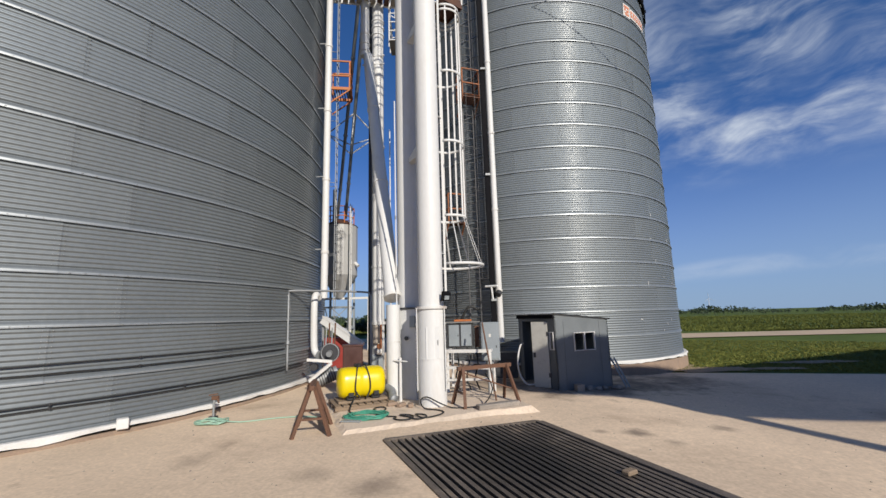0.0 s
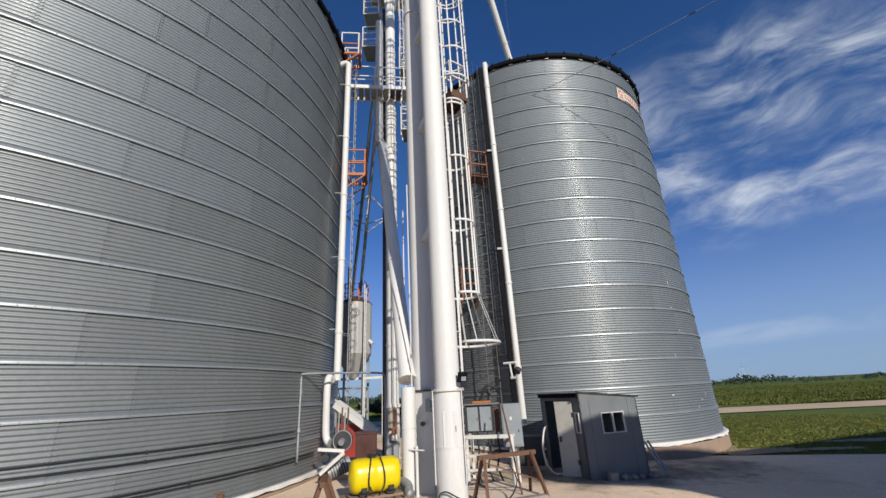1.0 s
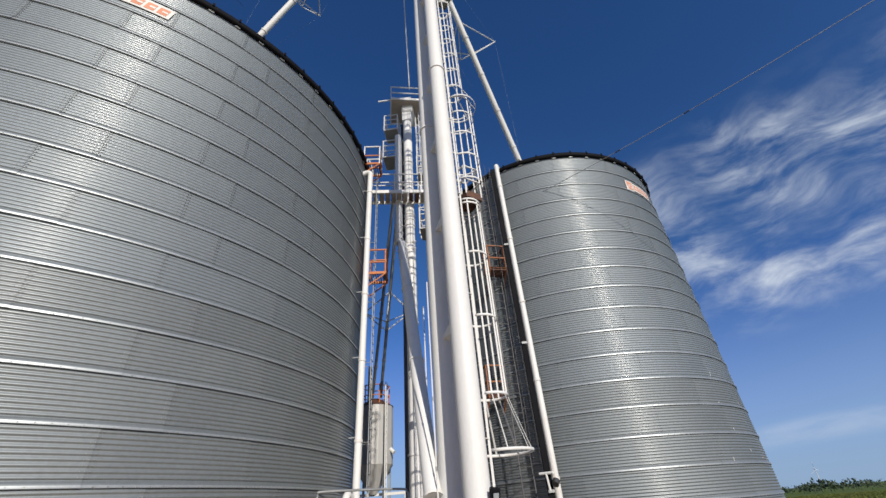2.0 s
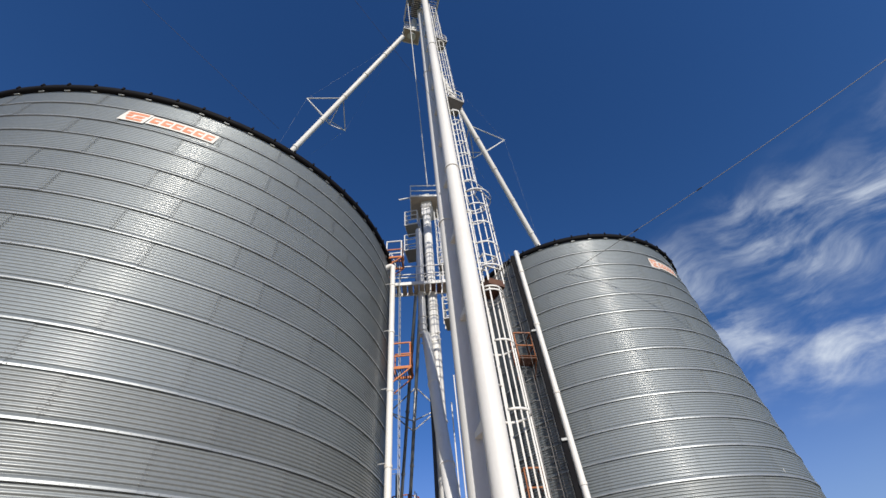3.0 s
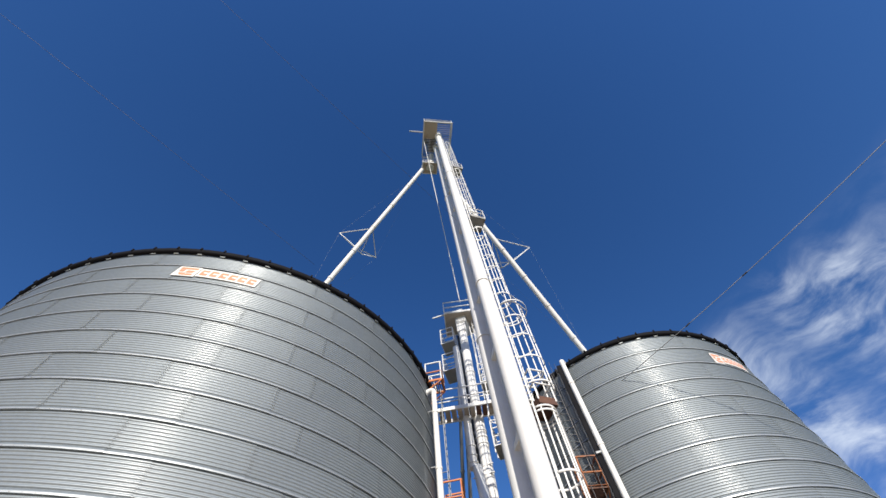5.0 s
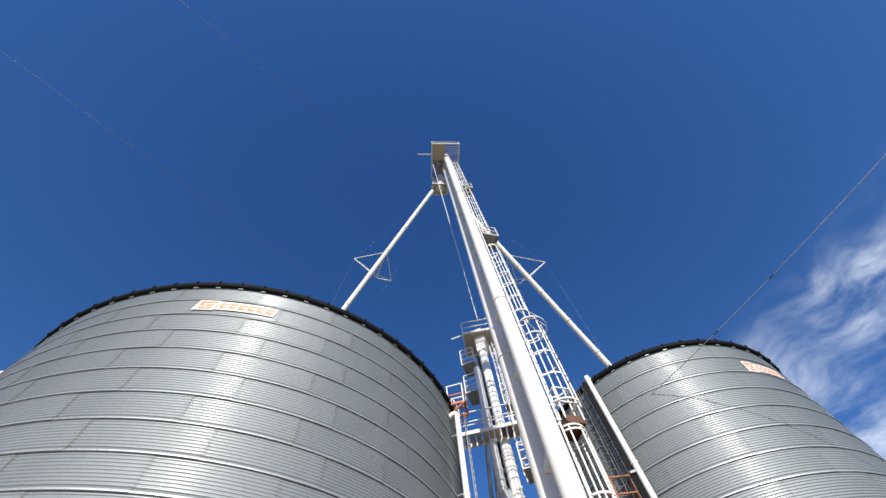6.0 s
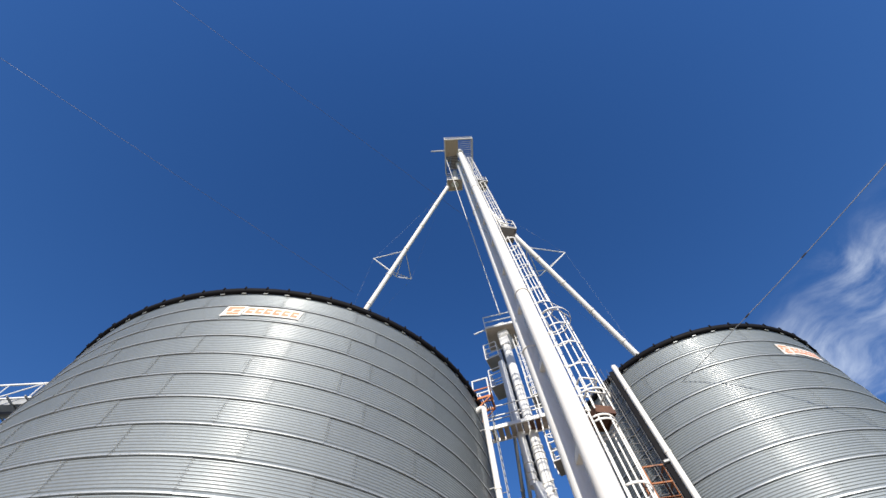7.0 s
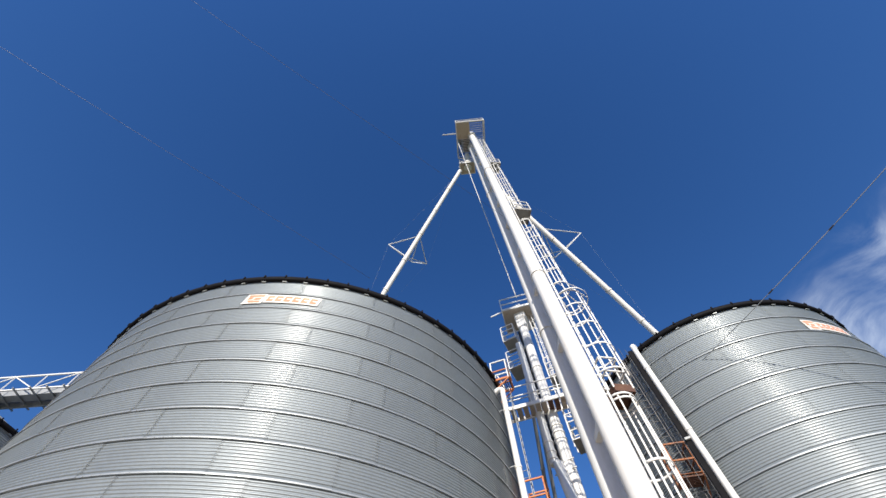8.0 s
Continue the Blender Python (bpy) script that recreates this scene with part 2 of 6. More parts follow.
def slab_material():
    """Worn, dusty yard concrete with stains, cracks and dirt, and shade painted in round the hut."""
    m = material("yard_concrete", (0.654, 0.507, 0.361), 0.9, 0.0, 0.20, 0.35, 22, 0.10, stain=(0.378, 0.28, 0.194), stain_amount=0.75, stain_scale=0.42, coord="Object")
    nt = m.node_tree
    N, L = nt.nodes.new, nt.links.new
    p = nt.nodes["Principled BSDF"]
    src = p.inputs["Base Color"].links[0].from_socket
    tc = N("ShaderNodeTexCoord")
    n = N("ShaderNodeTexNoise")
    n.inputs["Scale"].default_value, n.inputs["Detail"].default_value, n.inputs["Roughness"].default_value = 1.4, 10, 0.7
    L(tc.outputs["Object"], n.inputs["Vector"])
    r = N("ShaderNodeMapRange")
    r.interpolation_type = "SMOOTHSTEP"
    r.inputs[1].default_value, r.inputs[2].default_value, r.inputs[4].default_value = 0.57, 0.80, 0.62
    L(n.outputs["Fac"], r.inputs[0])
    mx = N("ShaderNodeMix")
    mx.data_type = "RGBA"
    L(r.outputs[0], mx.inputs[0])
    L(src, mx.inputs[6])
    mx.inputs[7].default_value = (0.17, 0.12, 0.085, 1)
    n2 = N("ShaderNodeTexNoise")
    n2.inputs["Scale"].default_value, n2.inputs["Detail"].default_value, n2.inputs["Roughness"].default_value = 7.0, 6, 0.7
    L(tc.outputs["Object"], n2.inputs["Vector"])
    r2 = N("ShaderNodeMapRange")
    r2.inputs[1].default_value, r2.inputs[2].default_value, r2.inputs[3].default_value, r2.inputs[4].default_value = 0.3, 0.7, 0.90, 1.08
    L(n2.outputs["Fac"], r2.inputs[0])
    mm = N("ShaderNodeMix")
    mm.data_type, mm.blend_type = "RGBA", "MULTIPLY"
    mm.inputs[0].default_value = 1
    L(mx.outputs[2], mm.inputs[6])
    L(r2.outputs[0], mm.inputs[7])
    base = mm.outputs[2]
    # old oil blots, and earth blots that carry the shade round the hut, ragged at the edge
    for bx, by, br, amount in OIL_AND_SHADE_BLOTS:
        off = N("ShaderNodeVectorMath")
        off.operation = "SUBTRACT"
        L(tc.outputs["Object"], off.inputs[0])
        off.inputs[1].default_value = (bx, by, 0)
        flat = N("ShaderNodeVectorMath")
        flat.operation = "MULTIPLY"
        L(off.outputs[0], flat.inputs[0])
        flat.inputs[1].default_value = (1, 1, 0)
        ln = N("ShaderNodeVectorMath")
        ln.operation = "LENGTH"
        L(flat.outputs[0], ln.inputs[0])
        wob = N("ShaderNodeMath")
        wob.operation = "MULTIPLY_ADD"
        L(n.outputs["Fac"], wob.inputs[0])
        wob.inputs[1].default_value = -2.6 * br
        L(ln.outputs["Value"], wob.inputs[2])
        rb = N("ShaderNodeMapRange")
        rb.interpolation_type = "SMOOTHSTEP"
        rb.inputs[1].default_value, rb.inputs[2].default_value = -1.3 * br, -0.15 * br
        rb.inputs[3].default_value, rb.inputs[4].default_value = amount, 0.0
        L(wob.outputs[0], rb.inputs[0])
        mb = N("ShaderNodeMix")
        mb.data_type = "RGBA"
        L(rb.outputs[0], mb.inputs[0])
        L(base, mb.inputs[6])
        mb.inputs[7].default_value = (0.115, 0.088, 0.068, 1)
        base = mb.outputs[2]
    L(base, p.inputs["Base Color"])
    return m


def grate_material():
    """Steel bars, tan with dust towards the rim and black with oil in the middle."""
    m = material("dusty_black_steel_bars", (0.116, 0.0946, 0.0774), 0.6, 0.15, 0.5, 3, 60, 0.3, stain=(0.31, 0.245, 0.181), stain_amount=0.85, stain_scale=2.2)
    nt = m.node_tree
    N, L = nt.nodes.new, nt.links.new
    p = nt.nodes["Principled BSDF"]
    src = p.inputs["Base Color"].links[0].from_socket
    tc = N("ShaderNodeTexCoord")
    mp = N("ShaderNodeMapping")
    mp.vector_type = "TEXTURE"
    mp.inputs["Location"].default_value = (0.85, 5.35, 0)
    mp.inputs["Rotation"].default_value = (0, 0, radians(-58))
    mp.inputs["Scale"].default_value = (1.45, 0.95, 40)
    L(tc.outputs["Object"], mp.inputs["Vector"])
    ln = N("ShaderNodeVectorMath")
    ln.operation = "LENGTH"
    L(mp.outputs[0], ln.inputs[0])
    n = N("ShaderNodeTexNoise")
    n.inputs["Scale"].default_value, n.inputs["Detail"].default_value = 2.4, 6
    L(tc.outputs["Object"], n.inputs["Vector"])
    rag = N("ShaderNodeMath")
    rag.operation = "MULTIPLY_ADD"
    L(n.outputs["Fac"], rag.inputs[0])
    rag.inputs[1].default_value = 0.9
    L(ln.outputs["Value"], rag.inputs[2])
    r = N("ShaderNodeMapRange")
    r.interpolation_type = "SMOOTHSTEP"
    r.inputs[1].default_value, r.inputs[2].default_value, r.inputs[3].default_value, r.inputs[4].default_value = 0.75, 1.75, 0.92, 0.0
    L(rag.outputs[0], r.inputs[0])
    mx = N("ShaderNodeMix")
    mx.data_type = "RGBA"
    L(r.outputs[0], mx.inputs[0])
    L(src, mx.inputs[6])
    mx.inputs[7].default_value = (0.022, 0.02, 0.019, 1)
    L(mx.outputs[2], p.inputs["Base Color"])
    return m


def grass_material():
    m = material("mown_grass", (0.0857, 0.118, 0.025), 0.9, 0.0, 0.3, 0.25, 3.0, 0.8, stain=(0.107, 0.136, 0.0286), stain_amount=0.6, stain_scale=0.12,
                 coord="Object", bump_dist=0.05, spec=0.1)
    return m


def glass_material():
    m = bpy.data.materials.new("window_glass")
    m.use_nodes = True
    p = m.node_tree.nodes["Principled BSDF"]
    p.inputs["Base Color"].default_value = (0.8, 0.85, 0.88, 1)
    p.inputs["Roughness"].default_value = 0.06
    p.inputs["Transmission Weight"].default_value = 1.0
    return m


M["blade"] = material("grass_blades", (0.15, 0.158, 0.042), 0.9, 0.0, 0.35, 0.3, 4, 0.0, spec=0.1)
M["crop"] = material("crop_leaves", (0.105, 0.117, 0.03), 0.9, 0.0, 0.4, 0.05, 0.5, 0.0, spec=0.1)
M["soil"] = material("bare_soil", (0.286, 0.214, 0.136), 0.95, 0.0, 0.25, 1.2, 18, 0.5, stain=(0.143, 0.136, 0.05), stain_amount=0.7, stain_scale=2.0)
M["pad"] = material("pale_pad_concrete", (0.602, 0.49, 0.378), 0.9, 0.0, 0.15, 0.8, 25, 0.4, stain=(0.3, 0.236, 0.178), stain_amount=0.6, stain_scale=1.6)
M["slab"], M["grass"], M["glass"], M["rod"] = slab_material(), grass_material(), glass_material(), grate_material()


# ---- mesh helpers ----
def from_lists(name, verts, faces, mat, parent=None, label="", smooth=False):
    me = bpy.data.meshes.new(name)
    me.from_pydata([tuple(v) for v in verts], [], faces)
    me.materials.append(mat)
    if smooth:
        me.polygons.foreach_set("use_smooth", [True] * len(me.polygons))
    me.update()
    ob = new(name, me)
    if parent:
        ob.parent = parent
    if label:
        tagged(ob, label)
    return ob


def part(name, bm, mat, parent=None, label="", smooth=False):
    me = bpy.data.meshes.new(name)
    bmesh.ops.recalc_face_normals(bm, faces=bm.faces)
    bm.to_mesh(me)
    bm.free()
    me.materials.append(mat)
    if smooth:
        me.polygons.foreach_set("use_smooth", [True] * len(me.polygons))
        me.set_sharp_from_angle(angle=radians(40))
    ob = new(name, me)
    if parent:
        ob.parent = parent
    if label:
        tagged(ob, label)
    return ob


def thing(name, label, category, at=(0, 0, 0), rz=0, group="", kind=""):
    ob = new(name)
    ob.matrix_basis = pose(*at, 0, 0, rz)
    return tagged(ob, label, category, group, kind)


def share(ob, parent, m):
    """Another object on the same mesh."""
    o = ob.copy()
    scene.collection.objects.link(o)
    o.parent = parent
    o.matrix_basis = m
    return o


def add_box(bm, size, m=None, bevel=0.0):
    g = bmesh.ops.create_cube(bm, size=1, matrix=(m or Matrix()) @ Matrix.Diagonal((*size, 1)))
    if bevel:
        es = {e for v in g["verts"] for e in v.link_edges}
        bmesh.ops.bevel(bm, geom=list(es), offset=bevel, segments=1, affect="EDGES", profile=0.7)
    return bm


def add_rod(bm, a, b, r, n=8, r2=None):
    a, b = Vector(a), Vector(b)
    d = b - a
    q = d.to_track_quat("Z", "Y").to_matrix().to_4x4()
    bmesh.ops.create_cone(bm, cap_ends=True, segments=n, radius1=r, radius2=r if r2 is None else r2, depth=d.length,
                          matrix=Matrix.Translation((a + b) / 2) @ q)
    return bm


def add_bar(bm, a, b, w, h):
    """A square bar from a to b."""
    a, b = Vector(a), Vector(b)
    d = b - a
    q = d.to_track_quat("Z", "Y").to_matrix().to_4x4()
    bmesh.ops.create_cube(bm, size=1, matrix=Matrix.Translation((a + b) / 2) @ q @ Matrix.Diagonal((w, h, d.length, 1)))
    return bm


def box(name, size, at, mat, parent=None, label="", rot=(0, 0, 0), bevel=0.006):
    return part(name, add_box(bmesh.new(), size, pose(*at, *rot), bevel), mat, parent, label)


def rod(name, a, b, r, mat, parent=None, label="", n=10, r2=None):
    return part(name, add_rod(bmesh.new(), a, b, r, n, r2), mat, parent, label, smooth=True)


def bar(name, a, b, w, h, mat, parent=None, label=""):
    return part(name, add_bar(bmesh.new(), a, b, w, h), mat, parent, label)


def tube(name, pts, r, mat, parent=None, label="", n=8, closed=False, flat=1.0):
    """A round tube along a polyline; flat squeezes it upright into a strap."""
    P = [Vector(p) for p in pts]
    k = len(P)
    verts, faces = [], []
    side = None
    for i, p in enumerate(P):
        if closed:
            d = P[(i + 1) % k] - P[i - 1]
        else:
            d = P[min(i + 1, k - 1)] - P[max(i - 1, 0)]
        d.normalize()
        up = Vector((0, 0, 1)) if abs(d.z) < 0.9 else Vector((0, 1, 0))
        if side is None:
            side = d.cross(up).normalized()
        else:
            side = (side - d * side.dot(d)).normalized()
        w = side.cross(d)
        for j in range(n):
            a = 2 * math.pi * j / n
            verts.append(p + side * math.cos(a) * r + w * math.sin(a) * r * flat)
    for i in range(k if closed else k - 1):
        for j in range(n):
            a, b = i * n, ((i + 1) % k) * n
            faces.append((a + j, a + (j + 1) % n, b + (j + 1) % n, b + j))
    if not closed:
        faces += [tuple(reversed(range(n))), tuple(range((k - 1) * n, k * n))]
    return from_lists(name, verts, faces, mat, parent, label, smooth=True)


def smooth_path(pts, per=6):
    """A rounded polyline through the points."""
    P = [Vector(p) for p in pts]
    out = []
    for i in range(len(P) - 1):
        p0, p1, p2, p3 = P[max(i - 1, 0)], P[i], P[i + 1], P[min(i + 2, len(P) - 1)]
        for s in range(per):
            t = s / per
            out.append(0.5 * ((2 * p1) + (p2 - p0) * t + (2 * p0 - 5 * p1 + 4 * p2 - p3) * t * t + (3 * p1 - p0 - 3 * p2 + p3) * t ** 3))
    out.append(P[-1])
    return out


def ground_z(x, y):
    """The yard is level by the pit, falls 0.33 m towards the smaller bin, and the fields beyond fall gently."""
    z = -0.33 * min(1, max(0, (x - 0.5) / 6.3))
    d = math.hypot(x, y)
    if d > 22:
        z -= 0.0062 * (min(d, 900) - 22)
    return z


# ---- ground: one sheet to the horizon ----
def build_ground():
    rad = [0, 1.5, 3, 4.5, 6, 7.5, 9, 11, 13, 15, 18, 22, 28, 36, 50, 75, 120, 200, 350, 600, 1000, 1800, 3200]
    n = 96
    verts, faces = [(0, 0, -1.6)], []
    for r in rad[1:]:
        for j in range(n):
            a = 2 * math.pi * j / n
            x, y = r * math.sin(a), r * math.cos(a)
            verts.append((x, y, ground_z(x, y) - (1.6 if r < 8 else 0.35 if y < 12.2 - 0.285 * (x - 8) else 0.012)))
    for j in range(n):
        faces.append((0, 1 + (j + 1) % n, 1 + j))
    for i in range(len(rad) - 2):
        for j in range(n):
            a, b = 1 + i * n, 1 + (i + 1) * n
            faces.append((a + j, a + (j + 1) % n, b + (j + 1) % n, b + j))
    g = from_lists("ground", verts, faces, M["grass"], smooth=True)
    tagged(g, "mown green grass field reaching the far horizon", "ground", kind="structure")


build_ground()


def sheet(name, outline, step, mat, lift, label, category, hole=None):
    """A sheet that follows the ground inside a convex outline, cut to it, laid in a grid."""
    xs, ys = [p[0] for p in outline], [p[1] for p in outline]
    bm = bmesh.new()
    nx, ny = int((max(xs) - min(xs)) / step) + 1, int((max(ys) - min(ys)) / step) + 1
    grid = [[bm.verts.new((min(xs) + i * step, min(ys) + j * step, 0)) for i in range(nx + 1)] for j in range(ny + 1)]
    for j in range(ny):
        for i in range(nx):
            bm.faces.new((grid[j][i], grid[j][i + 1], grid[j + 1][i + 1], grid[j + 1][i]))
    k = len(outline)
    for i in range(k):
        a, b = Vector((*outline[i], 0)), Vector((*outline[(i + 1) % k], 0))
        nrm = Vector(((b - a).y, -(b - a).x, 0))
        bmesh.ops.bisect_plane(bm, geom=bm.verts[:] + bm.edges[:] + bm.faces[:], plane_co=a, plane_no=nrm, clear_outer=True)
    if hole:
        for i in range(4):
            a, b = Vector((*hole[i], 0)), Vector((*hole[(i + 1) % 4], 0))
            nrm = Vector(((b - a).y, -(b - a).x, 0))
            bmesh.ops.bisect_plane(bm, geom=bm.verts[:] + bm.edges[:] + bm.faces[:], plane_co=a, plane_no=nrm)
        gone = []
        for f in bm.faces:
            c = f.calc_center_median()
            if all((Vector(hole[(i + 1) % 4]) - Vector(hole[i])).cross(Vector((c.x, c.y)) - Vector(hole[i])) > 0 for i in range(4)):
                gone.append(f)
        bmesh.ops.delete(bm, geom=gone, context="FACES")
    for v in bm.verts:
        v.co.z = ground_z(v.co.x, v.co.y) + lift
    ob = part(name, bm, mat)
    return tagged(ob, label, category, kind="structure")


# grate over the dump pit: corners, anticlockwise
G0 = Vector((1.52, 7.02))
GU = Vector((-2.36, -0.97)).normalized()        # along the far edge, to the left
GV = Vector((1.22, -2.82)).normalized()         # along the side edge, towards the camera
GW, GL = 2.55, 4.3
GRATE = [G0 + GU * GW, G0 + GU * GW + GV * GL, G0 + GV * GL, G0]
YARD = [(-40, -40), (40, -40), (40, 4.5), (13.1, 12.25), (8.0, 13.65), (-3, 16.6), (-40, 26)]
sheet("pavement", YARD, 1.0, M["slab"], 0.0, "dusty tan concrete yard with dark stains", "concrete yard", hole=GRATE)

sheet("pavement", [(-8, 9), (3, 9), (2, 31), (-10, 31)], 1.0, M["slab"], -0.006, "dusty concrete strip between the grain bins", "concrete yard")


def build_grate():
    t = thing("pit_grate", "black steel bar grate over the grain dump pit", "grate")
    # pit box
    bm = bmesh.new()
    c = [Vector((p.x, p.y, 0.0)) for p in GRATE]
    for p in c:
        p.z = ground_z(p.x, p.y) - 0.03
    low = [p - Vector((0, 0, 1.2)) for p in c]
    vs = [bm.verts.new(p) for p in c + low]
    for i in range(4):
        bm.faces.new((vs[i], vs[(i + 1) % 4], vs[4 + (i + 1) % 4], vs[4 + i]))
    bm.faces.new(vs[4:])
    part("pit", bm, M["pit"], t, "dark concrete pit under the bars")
    z = lambda q: ground_z(q.x, q.y)
    # frame of angle steel
    for i in range(4):
        a, b = GRATE[i], GRATE[(i + 1) % 4]
        bar("frame_bar", (a.x, a.y, z(a) + 0.004), (b.x, b.y, z(b) + 0.004), 0.07, 0.05, M["rod"], t)
    # bars run along the side edge
    for a2, b2, wd in ((G0 + GU * -0.06, G0 + GU * -0.06 + GV * GL, 0.14),):
        bar("border_plate", (a2.x, a2.y, z(a2) + 0.003), (b2.x, b2.y, z(b2) + 0.003), wd, 0.02, M["rod"], t)
    k = 25
    for i in range(1, k):
        a = G0 + GU * (GW * i / k)
        b = a + GV * GL
        bar("grate_bar", (a.x, a.y, z(a) - 0.012), (b.x, b.y, z(b) - 0.012), 0.055, 0.05, M["rod"], t)
    for f in (0.25, 0.5, 0.75):
        a = G0 + GV * GL * f
        b = a + GU * GW
        bar("cross_bar", (a.x, a.y, z(a) - 0.06), (b.x, b.y, z(b) - 0.06), 0.03, 0.06, M["rod"], t)


build_grate()

# ---- grain bins: staggered corrugated sheets in rings ----
RING, EAVE, FOOT = 0.807, 14.70, 0.138
WAVES = 9


def sheet_mesh(name, r, arc, mat):
    """One corrugated wall sheet, centred on +x, its lower lip lapping over the ring below."""
    rows = [(-0.046, 0.005), (-0.040, 0.047), (-0.004, 0.049), (0.034, 0.030), (0.052, 0.004)]
    w = (RING - 0.106) / WAVES
    for i in range(WAVES):
        z = 0.066 + i * w
        rows += [(z, 0.0), (z + w * 0.16, 0.0155), (z + w * 0.32, 0.0225), (z + w * 0.55, 0.0165), (z + w * 0.84, 0.0015)]
    rows += [(RING - 0.038, 0.004), (RING, 0.004)]
    n = max(6, int(math.degrees(arc) / 1.8))
    verts, faces = [], []
    over = 0.06 / r
    cols = [j / (n - 1) * (1 - 0.022 / (r * arc)) for j in range(n)] + [1.0]
    for z, d in rows:
        for s in cols:
            a = -arc / 2 + (arc + over) * s
            rr = r + d + 0.011 * s
            verts.append((rr * math.cos(a), rr * math.sin(a), z))
    for i in range(len(rows) - 1):
        for j in range(n):
            a = i * (n + 1) + j
            faces.append((a, a + 1, a + n + 2, a + n + 1))
    me = bpy.data.meshes.new(name)
    me.from_pydata(verts, [], faces)
    me.materials.append(mat)
    me.materials.append(M["galv_band"])
    me.polygons.foreach_set("use_smooth", [True] * len(faces))
    me.polygons.foreach_set("material_index", [1 if k // n == 1 else 0 for k in range(len(faces))])
    me.set_sharp_from_angle(angle=radians(60))
    me.update()
    return me


def bolt_rows(r, arc0, arc1, sheets, z0, rings, shift):
    """Bolt heads along the ring laps and in columns at the sheet seams."""
    verts, faces = [], []

    def head(a, z, rr, s):
        c, sn = math.cos(a), math.sin(a)
        out, tan = Vector((c, sn, 0)), Vector((-sn, c, 0))
        o = len(verts)
        p = out * rr + Vector((0, 0, z))
        for k in range(5):
            b = 2 * math.pi * k / 5
            q = tan * math.cos(b) * s + Vector((0, 0, math.sin(b) * s))
            verts.append(p + q)
            verts.append(p + q * 0.7 + out * 0.008)
        for k in range(5):
            k2 = (k + 1) % 5
            faces.append((o + 2 * k, o + 2 * k2, o + 2 * k2 + 1, o + 2 * k + 1))
        faces.append(tuple(o + 2 * k + 1 for k in range(5)))

    step = 0.185 / r
    for i in range(rings):
        z = z0 + i * RING
        a = arc0
        while a < arc1:
            head(a, z - 0.022, r + 0.048, 0.014)
            a += step
        arc = 2 * math.pi / sheets
        for k in range(sheets):
            a = k * arc + shift - (arc / 3 if i % 2 else 0)
            for turn in (-2 * math.pi, 0, 2 * math.pi):
                if arc0 < a + turn < arc1:
                    w = (RING - 0.106) / WAVES
                    for q in range(WAVES):
                        for col in range(3):
                            head(a + turn + (-0.02 + col * 0.06) / r, z + 0.066 + (q + 0.35) * w, r + 0.030, 0.010)
    return verts, faces


